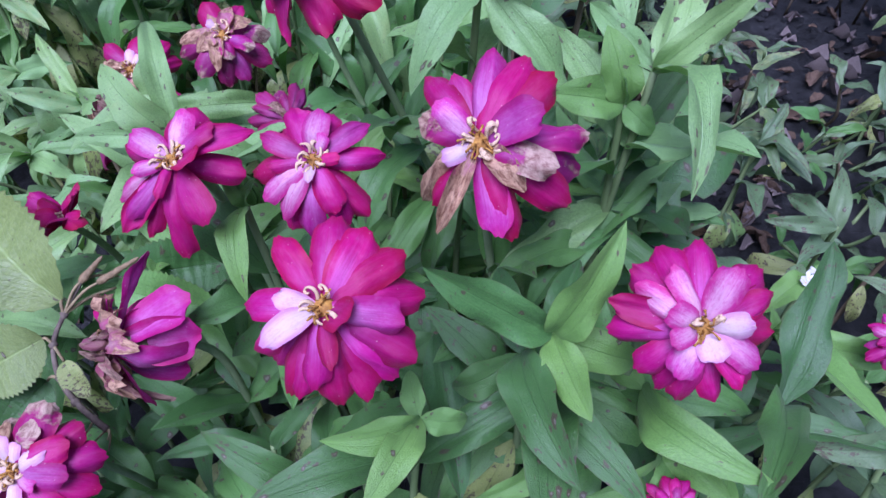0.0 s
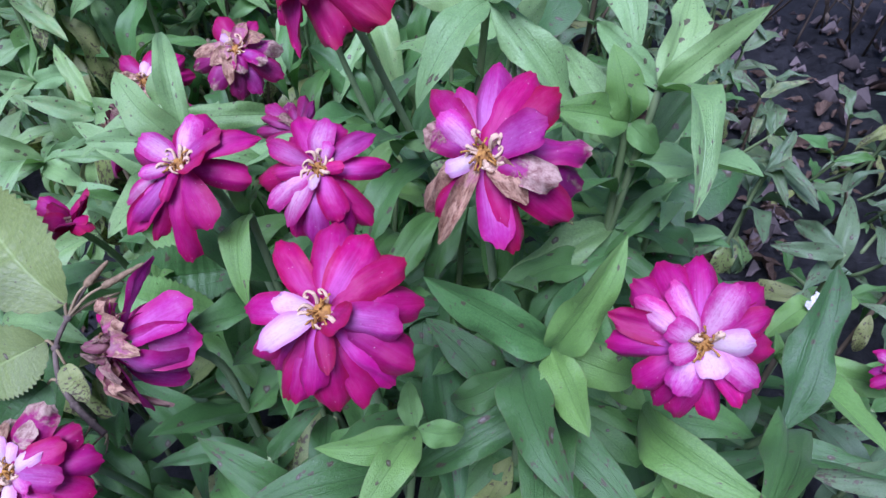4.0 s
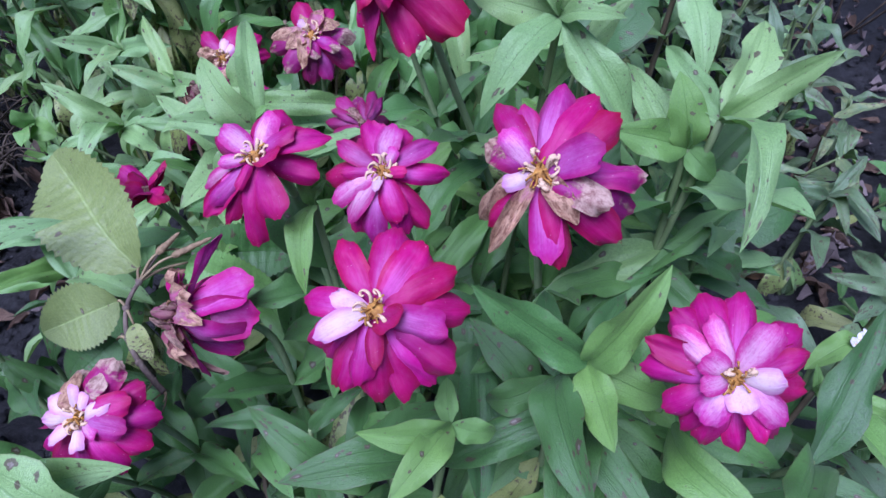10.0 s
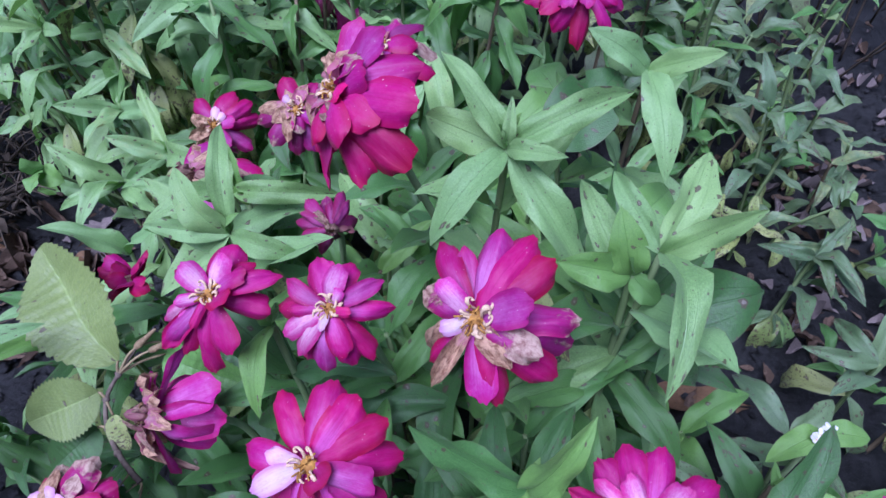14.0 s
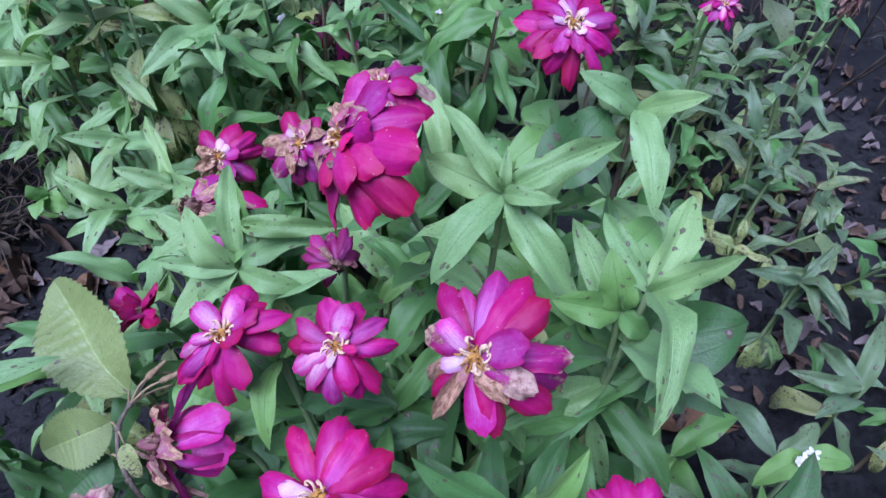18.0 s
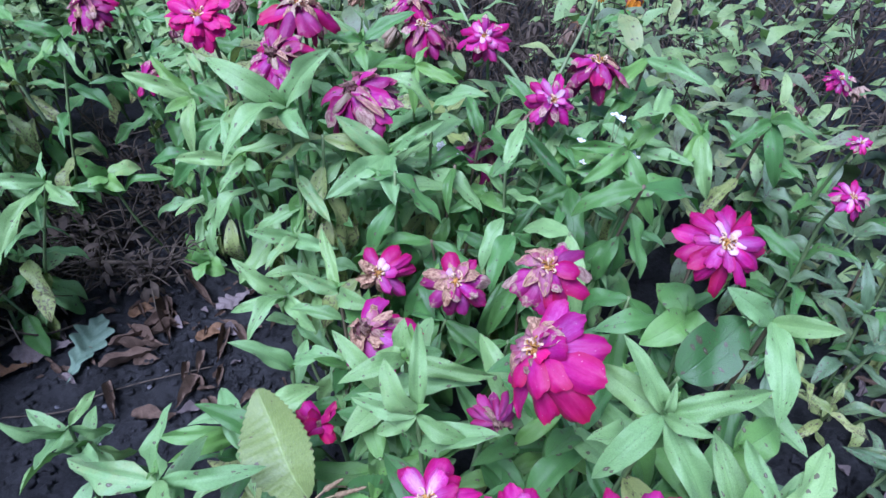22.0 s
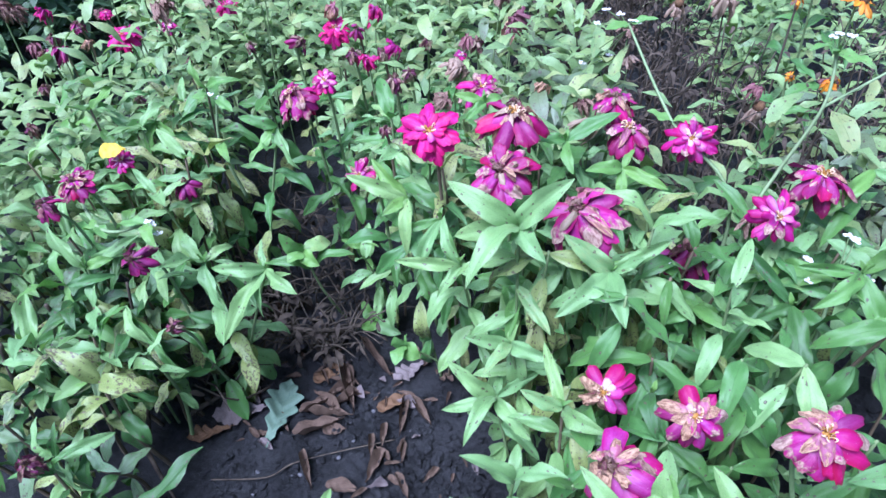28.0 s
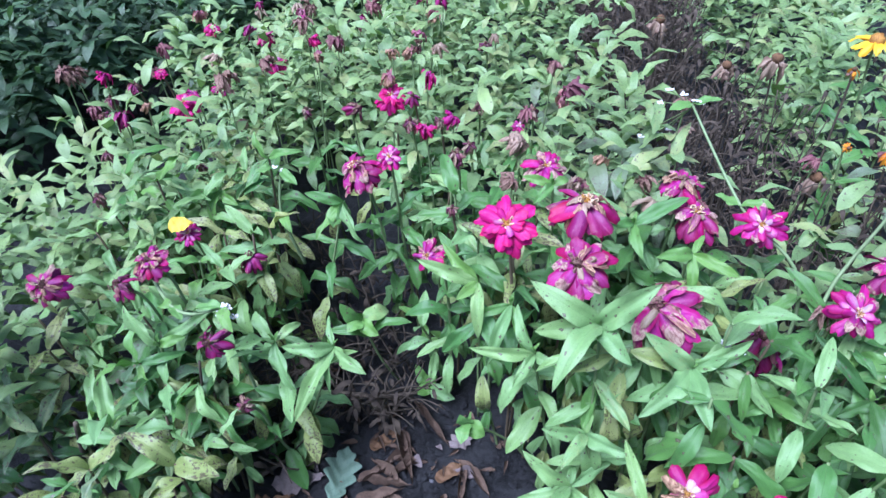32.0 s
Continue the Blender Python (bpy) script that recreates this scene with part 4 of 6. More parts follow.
def lobed(kind, arch, seed=0):
    """A fallen leaf: with the pointed lobes of an oak's, or plain with a torn and curled margin."""
    r = random.Random(seed)
    a, b, c = (r.uniform(0, 6.28) for _ in range(3))

    def outline(s):
        if kind == "oak":
            body = min(1.0, 0.06 + 1.55 * s) if s < 0.62 else max(0.0, 1 - ((s - 0.62) / 0.39) ** 1.6)
            lobe = 1 - abs(2 * ((s * 5.0 + 0.05) % 1.0) - 1)
            return max(0.035, body * (0.56 + 0.46 * lobe ** 0.9)) if s > 0.09 else 0.035
        w = math.sin(math.pi * min(1.0, s * 0.97 + 0.015) ** 0.8) ** 0.7
        return max(0.05, w * (0.88 + 0.09 * math.sin(7 * s + a) + 0.03 * math.sin(23 * s + b)))

    def bend(s, x):
        if kind == "oak":
            rib = 0.012 * math.cos(6.28 * (s - abs(x) * 0.35) * 5.0)
            return arch * (s - 0.5) ** 2 * 0.9 + arch * 1.2 * x * x + 0.03 * math.sin(9 * s + 5 * x + a) + 0.10 * abs(x) + rib
        ripple = 0.05 * math.sin(11 * s + 6 * x + a) + 0.035 * math.sin(23 * s - 9 * x + b)
        return arch * (s - 0.5) ** 2 * 0.5 + arch * 1.6 * x * x * (1.4 if x > 0 else 0.7) + ripple * 0.6 + 0.05 * abs(x)

    def drift(s, k):
        if kind == "oak":
            return 0.16 * abs(k) * math.sin(math.pi * s) + 0.03 * math.sin(3 * s + c) * k
        return 0.10 * math.sin(6 * k + c) * s + 0.02 * math.sin(19 * k + a) * s
    return blade(outline, (bend, drift), 60 if kind == "oak" else 22, 8)


FALLEN = {}
for kind, shape, arch, tone in (("oak_green", "oak", 0.03, "oak"), ("oak_grey", "oak", 0.06, "grey"), ("oak_brown", "oak", 0.2, "rust"), ("round", "plain", 0.28, "brown"),
                                ("curl", "plain", 0.8, "brown"), ("bract", "plain", 0.8, "brown"), ("shred", "plain", 1.2, "grey"), ("broad_brown", "plain", 0.25, "rust")):
    v, f, uv = lobed(shape, arch, len(FALLEN))
    FALLEN[kind] = mesh_of("fallen_leaf", v, f, LITTER[tone], uv)
WORDS = {"shred": "grey-brown shred of dead leaf on dark soil", "oak_green": "grey-green lobed oak leaf lying on the soil", "oak_grey": "dry grey lobed oak leaf lying on the soil", "oak_brown": "rust-brown dry oak leaf lying on the soil",
         "round": "brown dead leaf lying flat on dark soil", "curl": "curled brown dead leaf on dark soil", "bract": "crumpled brown dead leaf on dark soil", "broad_brown": "broad brown dead leaf on the dark soil"}


def litter(kind, a, b, width):
    a, b = Vector(a), Vector(b)
    for p in (a, b):
        p.z = ground_z(p.x, p.y) + (0.011 if kind == "oak_green" else 0.008 if kind.startswith("oak") else 0.005)
    d = b - a
    tip = 0.12 if kind.startswith("oak") else 0.25
    ob = new("fallen_leaf", FALLEN[kind])
    ob.matrix_basis = sheet_matrix(a, d, Vector((rng.uniform(-tip, tip), rng.uniform(-tip, tip), 1)), d.length * 1.05, width * (0.72 if kind == "curl" else 1.0))
    tagged(ob, WORDS[kind], "dead leaf", "dead leaves on the soil")


def yellow_leaf(a, b, width):
    a, b = Vector(a), Vector(b)
    ob = new("yellow_leaf", FALLEN["round"])
    ob.matrix_basis = sheet_matrix(a, b - a, Vector((0.1, -0.6, 0.8)), (b - a).length, width)
    ob.material_slots[0].link = "OBJECT"
    ob.material_slots[0].material = LITTER["yellow"]
    tagged(ob, "bright yellow fallen leaf caught on a zinnia flower", "dead leaf")


def twig(points, r):
    ob = new("twig", mesh_of("twig", *tube(points, r, r * 0.6, 7), STEM_DEAD))
    tagged(ob, "bare grey-brown dead stem lying among the plants", "twig", "dead stems under the plants")


def birch():
    """A broken, forked twig that carries withered toothed leaves and long buds."""
    pts = [Vector(p) for p in ((-0.139, 0.137, 0.252), (-0.1445, 0.140, 0.2555), (-0.153, 0.146, 0.259), (-0.162, 0.155, 0.263), (-0.1645, 0.165, 0.273), (-0.161, 0.175, 0.2805), (-0.154, 0.186, 0.290))]
    foot = Vector((-0.26, 0.27, ground_z(-0.26, 0.27)))
    plant, wm = start_plant("tree_twig", foot)
    tagged(plant, "dark forked twig with withered yellow-green toothed leaves", "twig")
    child("twig_bark", mesh_of("twig_bark", *tube(pts, 0.0015, 0.0009, 8, 4), BARK), Matrix(), plant, wm)
    child("twig_foot", mesh_of("twig_foot", *tube([foot, foot.lerp(pts[3], 0.6) + Vector((0, 0, -0.01)), pts[3]], 0.0014, 0.0012), BARK), Matrix(), plant, wm)
    for a, b in ((pts[0], (-0.146, 0.133, 0.247)), (pts[0], (-0.136, 0.131, 0.2545)), (pts[1], (-0.151, 0.134, 0.247)), (pts[0], (-0.1355, 0.128, 0.2515))):
        b = Vector(b)
        child("splinter", mesh_of("splinter", *tube([a, a.lerp(b, 0.5) + Vector((0.001, 0.001, 0.001)), b], 0.0006, 0.0003, 5, 3), STRAW), Matrix(), plant, wm, "pale torn splinter")
    for q in pts[1:6]:
        v, f = blob(q, 0.0019, 0.0019, 0.0016, Matrix(), 0.25, rng, 5, 7)
        child("knot", mesh_of("knot", v, f, BARK), Matrix(), plant, wm)

    def outline(s):
        return max(0.03, math.sin(math.pi * s ** 0.84) ** 0.60 * (0.93 + 0.13 * (1 - (s * 19) % 1.0)))
    v, f, uv = blade(outline, lambda s, x: 0.16 * s * (1 - s) * 2 + 0.22 * abs(x) - 0.004 * math.cos((s - abs(x) * 1.1) * 62) + 0.03 * math.sin(7 * s + 4 * x), 76, 10)
    me = mesh_of("toothed_leaf", v, f, LITTER["tree"], uv)
    for stalk, a, b, w, tone in ((pts[5], (-0.1625, 0.180, 0.284), (-0.2200, 0.2235, 0.309), 0.043, "tree"),
                                 (pts[4], (-0.1690, 0.167, 0.2745), (-0.1990, 0.1500, 0.2660), 0.030, "tree"),
                                 (pts[3], (-0.1700, 0.157, 0.258), (-0.1860, 0.1380, 0.248), 0.024, "shade"),
                                 (pts[4], (-0.1600, 0.160, 0.268), (-0.1500, 0.1500, 0.256), 0.011, "old"),
                                 (pts[5], (-0.1440, 0.190, 0.281), (-0.0990, 0.1860, 0.270), 0.025, "bright"),
                                 (pts[6], (-0.1450, 0.196, 0.282), (-0.0960, 0.2140, 0.274), 0.028, "shade")):
        a, b = Vector(a), Vector(b)
        child("leaf_stalk", mesh_of("leaf_stalk", *tube([stalk, stalk.lerp(a, 0.5) + Vector((0, 0, 0.002)), a], 0.0008, 0.0006, 6, 4), STRAW), Matrix(), plant, wm)
        child("toothed_leaf", me, sheet_matrix(a, b - a, Vector((0.15, -0.75, 0.65)), (b - a).length, w), plant, wm, "", LEAF[tone])
    for a, b in ((pts[6], (-0.146, 0.192, 0.297)), ((-0.1465, 0.185, 0.2900), (-0.131, 0.193, 0.296))):
        a, b = Vector(a), Vector(b)
        child("bud_stalk", mesh_of("bud_stalk", *tube([pts[5], pts[5].lerp(a, 0.6) + Vector((0, 0, 0.002)), a], 0.0007, 0.0006, 6, 4), STRAW), Matrix(), plant, wm)
        scales = []
        for k in range(5):
            scales.append(blob(a.lerp(b, 0.12 + 0.19 * k), 0.0019 - 0.00022 * k, 0.0019 - 0.00022 * k, 0.0032, (b - a).to_track_quat("Z", "Y").to_matrix().to_4x4(), 0.12, rng, 6, 8))
        child("bud", mesh_of("bud", *joined(scales), HUSK), Matrix(), plant, wm, "long brown scaly bud")


def chewed_weed(at, tip, width, bites):
    """A broad dark leaf with bites out of its margin, on a thin stalk."""
    at, tip = Vector(at), Vector(tip)
    foot = footing(at.x - 0.02, at.y + 0.05, 0)
    plant, wm = start_plant("broad_leaved_weed", foot)
    tagged(plant, "broad-leaved weed with a chewed dark green leaf", "weed", "weeds among the zinnias")
    child("stem", mesh_of("stem", *tube([foot, foot.lerp(at, 0.6) + Vector((0.005, 0.01, 0)), at], 0.0017, 0.0012), STEM), Matrix(), plant, wm)

    def outline(s):
        w = math.sin(math.pi * min(1.0, s * 1.02) ** 0.8) ** 0.6
        for c, r, depth in bites:
            w *= 1 - depth * max(0.0, 1 - ((s - c) / r) ** 2)
        return max(0.05, w)
    v, f, uv = blade(outline, lambda s, x: 0.12 * s * (1 - s) * 2 + 0.16 * abs(x) + 0.03 * math.sin(9 * s + 6 * x), 40, 8)
    child("leaf", mesh_of("leaf", v, f, LEAF["shade"], uv), sheet_matrix(at, tip - at, Vector((0.1, -0.7, 0.7)), (tip - at).length, width), plant, wm, "chewed dark green leaf")


# ---- ground ----
def ground():
    xs = np.concatenate([np.linspace(-40, -2.2, 14)[:-1], np.linspace(-2.2, -1.1, 40)[:-1], np.linspace(-1.1, 0.5, 190)[:-1], np.linspace(0.5, 1.4, 30)[:-1], np.linspace(1.4, 40, 14)])
    ys = np.concatenate([np.linspace(-40, -0.4, 12)[:-1], np.linspace(-0.4, 0.1, 16)[:-1], np.linspace(0.1, 0.9, 110)[:-1], np.linspace(0.9, 2.6, 50)[:-1], np.linspace(2.6, 60, 14)])
    verts = []
    for y in ys:
        for x in xs:
            near = abs(x + 0.3) < 1.2 and 0.0 < y < 1.2
            clod = 0.0085 * noise.fractal((x * 45, y * 45, 0), 1.0, 2.0, 3) if near else 0.0
            verts.append((x, y, ground_z(max(-3, min(3, x)), max(-3, min(3, y))) + clod))
    w = len(xs)
    faces = [(j * w + i, j * w + i + 1, (j + 1) * w + i + 1, (j + 1) * w + i) for j in range(len(ys) - 1) for i in range(w - 1)]
    tagged(new("ground", mesh_of("ground", verts, faces, SOIL)), "dark crumbly garden soil of the flower bed", "soil", kind="structure")


ground()

# ---- plants that stand out ----
# zinnias that stand out
flower_stalk("lilac", (-0.084, 0.161, 0.373), (-0.098, -0.552, 0.828), 0.046, 2)
flower_stalk("rose", (-0.041, 0.165, 0.370), (0.000, -0.633, 0.774), 0.045, 2)
flower_stalk("scorched", (0.011, 0.164, 0.377), (-0.148, -0.664, 0.733), 0.061, 2)
flower_stalk("full", (-0.032, 0.110, 0.363), (-0.099, -0.630, 0.770), 0.053, 2)
flower_stalk("starry", (0.073, 0.113, 0.351), (0.000, -0.742, 0.671), 0.051, 2)
flower_stalk("drooping", (-0.129, 0.152, 0.291), (-0.93, -0.22, 0.28), 0.072, 2)
flower_stalk("blotched", (-0.156, 0.109, 0.272), (-0.152, -0.544, 0.816), 0.054, 1)
flower_stalk("ragged", (-0.055, 0.233, 0.415), (-0.600, -0.440, 0.668), 0.059, 3)
flower_stalk("leaning", (-0.064, 0.332, 0.381), (0.106, -0.082, 0.991), 0.061, 3)
flower_stalk("mottled", (-0.133, 0.368, 0.310), (0.199, -0.621, 0.758), 0.058, 3)
flower_stalk("half_dry", (-0.205, 0.384, 0.277), (0.175, -0.805, 0.567), 0.055, 3)
flower_stalk("spent", (-0.181, 0.305, 0.297), (-0.525, -0.433, 0.733), 0.085, 3)
flower_stalk("star", (0.036, 0.362, 0.413), (0.153, -0.516, 0.843), 0.058, 3)
flower_stalk("bud", (-0.178, 0.225, 0.290), (-0.159, -0.285, 0.930), 0.036, 2)
flower_stalk("wilted", (-0.066, 0.237, 0.337), (0.304, -0.716, 0.560), 0.038, 2)
flower_stalk("hot", (-0.429, 0.491, 0.420), (0.128, -0.469, 0.874), 0.063, 4)
flower_stalk("faded", (-0.354, 0.492, 0.397), (-0.084, -0.590, 0.803), 0.072, 4)
flower_stalk("reflexed", (-0.374, 0.575, 0.411), (-0.044, 0.104, 0.994), 0.085, 4)
flower_stalk("faded", (-0.275, 0.488, 0.381), (-0.479, -0.319, 0.818), 0.092, 4)
flower_stalk("wilted", (-0.174, 0.581, 0.301), (-0.044, 0.104, 0.994), 0.076, 4)
flower_stalk("pale", (-0.110, 0.575, 0.369), (0.302, -0.587, 0.751), 0.054, 4)
flower_stalk("reflexed", (-0.081, 0.638, 0.387), (-0.044, 0.104, 0.994), 0.076, 4)
flower_stalk("faded", (-0.297, 0.689, 0.392), (0.010, -0.004, 1.000), 0.059, 4)
flower_stalk("reflexed", (-0.271, 0.656, 0.379), (-0.061, -0.125, 0.990), 0.070, 4)
flower_stalk("pale", (-0.207, 0.668, 0.376), (-0.040, -0.577, 0.816), 0.054, 4)
flower_stalk("browned", (-0.452, 0.670, 0.379), (0.184, -0.350, 0.919), 0.054, 4)
flower_stalk("dry", (-0.573, 0.672, 0.363), (-0.030, 0.075, 0.997), 0.043, 4)
flower_stalk("pale", (-0.639, 0.615, 0.370), (0.282, -0.298, 0.912), 0.038, 4)
flower_stalk("reflexed", (-0.695, 0.615, 0.340), (-0.404, -0.158, 0.901), 0.077, 4)
flower_stalk("hot", (-0.748, 0.797, 0.351), (0.184, -0.350, 0.919), 0.051, 4)
flower_stalk("wilted", (-0.713, 0.804, 0.354), (0.226, -0.434, 0.872), 0.037, 3)
flower_stalk("wilted", (-0.783, 0.758, 0.340), (0.742, -0.084, 0.665), 0.046, 3)
flower_stalk("dry", (-0.688, 0.752, 0.344), (0.144, -0.271, 0.952), 0.045, 3)
flower_stalk("dry", (-0.648, 0.768, 0.346), (0.144, -0.271, 0.952), 0.034, 3)
flower_stalk("dry", (-0.641, 0.891, 0.318), (0.237, -0.222, 0.946), 0.040, 4)
flower_stalk("dry", (-0.534, 0.842, 0.355), (0.144, -0.271, 0.952), 0.045, 4)
flower_stalk("dry", (-0.571, 0.708, 0.357), (0.144, -0.271, 0.952), 0.033, 4)
flower_stalk("dry", (-0.529, 0.572, 0.354), (0.144, -0.271, 0.952), 0.027, 3)
flower_stalk("dry", (-0.406, 0.662, 0.375), (0.144, -0.271, 0.952), 0.036, 3)
flower_stalk("browned", (-0.533, 0.518, 0.321), (-0.088, -0.810, 0.580), 0.041, 4)
flower_stalk("pale", (-0.534, 0.791, 0.354), (0.144, -0.271, 0.952), 0.023, 3)
flower_stalk("hot", (-1.020, 0.641, 0.347), (0.117, -0.218, 0.969), 0.052, 4)
flower_stalk("hot", (-1.136, 0.979, 0.259), (0.117, -0.218, 0.969), 0.056, 4)
flower_stalk("faded", (-0.811, 0.365, 0.321), (0.083, -0.398, 0.914), 0.052, 4)
flower_stalk("wilted", (-0.827, 0.330, 0.307), (-0.110, -0.475, 0.873), 0.051, 4)
flower_stalk("pale", (-0.850, 0.454, 0.285), (0.282, -0.298, 0.912), 0.034, 4)
flower_stalk("wilted", (-0.685, 0.318, 0.293), (0.146, -0.762, 0.631), 0.051, 4)
flower_stalk("wilted", (-0.762, 0.468, 0.270), (0.044, -0.072, 0.996), 0.050, 4)
flower_stalk("dry", (-0.660, 0.317, 0.202), (0.278, -0.539, 0.795), 0.037, 4)
flower_stalk("faded", (-0.919, 0.298, 0.293), (0.226, -0.434, 0.872), 0.056, 4)
flower_stalk("dry", (-1.242, 0.674, 0.290), (0.079, -0.140, 0.987), 0.043, 3)
flower_stalk("wilted", (-1.253, 0.732, 0.290), (0.079, -0.140, 0.987), 0.042, 3)
flower_stalk("hot", (-1.246, 0.790, 0.290), (0.079, -0.140, 0.987), 0.027, 3)
flower_stalk("pale", (-1.104, 0.797, 0.290), (0.079, -0.140, 0.987), 0.040, 3)
flower_stalk("hot", (-1.318, 1.003, 0.290), (0.079, -0.140, 0.987), 0.038, 3)
flower_stalk("faded", (-1.191, 1.021, 0.290), (0.079, -0.140, 0.987), 0.048, 3)
flower_stalk("dry", (-0.983, 0.712, 0.290), (0.079, -0.140, 0.987), 0.034, 3)
flower_stalk("dry", (-0.945, 0.580, 0.290), (0.079, -0.140, 0.987), 0.034, 3)
flower_stalk("dry", (-1.202, 0.624, 0.290), (0.079, -0.140, 0.987), 0.037, 3)
flower_stalk("dry", (-1.098, 0.542, 0.290), (0.079, -0.140, 0.987), 0.035, 3)
flower_stalk("dry", (-1.016, 0.455, 0.290), (0.079, -0.140, 0.987), 0.038, 3)
flower_stalk("dry", (-0.734, 1.117, 0.320), (0.079, -0.140, 0.987), 0.042, 3)
flower_stalk("dry", (-0.853, 1.060, 0.320), (0.079, -0.140, 0.987), 0.042, 3)
flower_stalk("dry", (-0.875, 0.748, 0.320), (0.079, -0.140, 0.987), 0.032, 3)
flower_stalk("pale", (0.160, 0.561, 0.348), (0.173, -0.330, 0.928), 0.037, 4)
flower_stalk("pale", (0.181, 0.668, 0.347), (0.068, -0.369, 0.927), 0.025, 4)
flower_stalk("pale", (0.174, 0.803, 0.351), (0.068, -0.369, 0.927), 0.037, 4)
flower_stalk("dry", (0.125, 0.709, 0.351), (-0.086, 0.058, 0.995), 0.018, 3)
flower_stalk("pale", (0.198, 0.169, 0.270), (-0.318, -0.300, 0.899), 0.029, 2)
flower_stalk("star", (0.085, 0.100, 0.260), (0.000, -0.474, 0.880), 0.025, 2)
flower_stalk("dry", (-0.661, 0.132, 0.200), (0.129, -0.265, 0.955), 0.047, 3)
daisy("yellow", (-0.123, 1.103, 0.437), (0.061, -0.105, 0.993), 0.072)
daisy("orange", (-0.061, 1.084, 0.412), (0.410, -0.066, 0.910), 0.059)
daisy("spent", (-0.139, 1.062, 0.407), (0.010, -0.004, 1.000), 0.024)
daisy("orange", (-0.118, 0.980, 0.330), (0.413, -0.813, 0.410), 0.017)
daisy("spent", (-0.070, 0.956, 0.346), (0.184, -0.350, 0.919), 0.037)
daisy("brown", (-0.145, 0.942, 0.294), (0.144, -0.271, 0.952), 0.055)
daisy("brown", (-0.239, 1.205, 0.350), (0.144, -0.271, 0.952), 0.066)
daisy("brown", (-0.486, 1.496, 0.282), (0.144, -0.271, 0.952), 0.067)
daisy("brown", (-0.312, 1.200, 0.326), (0.144, -0.271, 0.952), 0.053)
# leafy shoots with their top leaves
rosette((0.075, 0.207, 0.377), [(0.099, 0.196, 0.413, 0.012), (0.056, 0.241, 0.387, 0.012), (0.090, 0.243, 0.400, 0.016), (0.077, 0.150, 0.370, 0.017)], 3, "pale")
rosette((0.067, 0.208, 0.363), [(0.058, 0.215, 0.390, 0.017), (0.038, 0.201, 0.372, 0.017), (0.080, 0.205, 0.352, 0.012)], 3)
rosette((0.013, 0.231, 0.399), [(-0.015, 0.245, 0.430, 0.012), (0.057, 0.246, 0.421, 0.014), (-0.012, 0.200, 0.373, 0.016), (0.053, 0.211, 0.350, 0.017), (0.035, 0.221, 0.406, 0.009), (-0.023, 0.251, 0.397, 0.018), (0.013, 0.234, 0.420, 0.006)], 3, "pale")
rosette((0.077, 0.347, 0.373), [(0.043, 0.339, 0.398, 0.018), (0.107, 0.327, 0.398, 0.015), (0.089, 0.289, 0.349, 0.020), (0.056, 0.362, 0.371, 0.015)], 3, "pale")
rosette((0.037, 0.136, 0.318), [(-0.006, 0.134, 0.353, 0.017), (0.054, 0.140, 0.365, 0.016), (0.045, 0.102, 0.319, 0.015), (0.069, 0.132, 0.307, 0.017)], 1, "green")
# "shade" here: leaves below the top ones, shadow put into the leaf colour
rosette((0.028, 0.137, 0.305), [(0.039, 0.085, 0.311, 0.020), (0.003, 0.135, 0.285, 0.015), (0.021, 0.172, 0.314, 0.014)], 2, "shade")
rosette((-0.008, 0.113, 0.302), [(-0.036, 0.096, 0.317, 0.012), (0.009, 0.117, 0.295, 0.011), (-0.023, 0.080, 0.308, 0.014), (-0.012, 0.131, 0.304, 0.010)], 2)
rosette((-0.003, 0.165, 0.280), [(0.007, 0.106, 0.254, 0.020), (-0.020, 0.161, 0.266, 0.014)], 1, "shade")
rosette((0.081, 0.145, 0.270), [(0.105, 0.093, 0.294, 0.020), (0.066, 0.172, 0.267, 0.014)], 1)
rosette((0.091, 0.135, 0.250), [(0.105, 0.102, 0.263, 0.017), (0.057, 0.107, 0.253, 0.017)], 1)
rosette((0.162, 0.196, 0.240), [(0.181, 0.134, 0.258, 0.019), (0.218, 0.182, 0.237, 0.019)], 2)
rosette((0.197, 0.141, 0.240), [(0.158, 0.136, 0.237, 0.017)], 2)
rosette((0.044, 0.136, 0.230), [(0.013, 0.117, 0.228, 0.013), (0.010, 0.162, 0.221, 0.016)], 2)
rosette((-0.032, 0.121, 0.250), [(-0.065, 0.097, 0.272, 0.013)], 1)
# three low shoots in a hollow, its shade coloured into their leaves
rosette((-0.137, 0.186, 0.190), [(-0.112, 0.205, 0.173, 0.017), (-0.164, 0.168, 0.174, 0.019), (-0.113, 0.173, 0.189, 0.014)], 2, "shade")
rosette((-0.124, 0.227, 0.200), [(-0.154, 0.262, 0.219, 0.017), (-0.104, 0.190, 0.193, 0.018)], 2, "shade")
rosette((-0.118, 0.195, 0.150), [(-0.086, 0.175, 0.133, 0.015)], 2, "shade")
rosette((-0.070, 0.173, 0.343), [(-0.065, 0.138, 0.334, 0.011)], 1)
rosette((-0.046, 0.222, 0.270), [(-0.006, 0.219, 0.237, 0.022), (-0.080, 0.198, 0.287, 0.014)], 2)
rosette((0.066, 0.247, 0.240), [(0.115, 0.238, 0.217, 0.022), (0.044, 0.213, 0.239, 0.017)], 2)
rosette((-0.141, 0.282, 0.311), [(-0.158, 0.271, 0.320, 0.017), (-0.147, 0.292, 0.338, 0.016), (-0.079, 0.287, 0.314, 0.015), (-0.171, 0.242, 0.318, 0.015), (-0.120, 0.300, 0.306, 0.015)], 3, "pale")
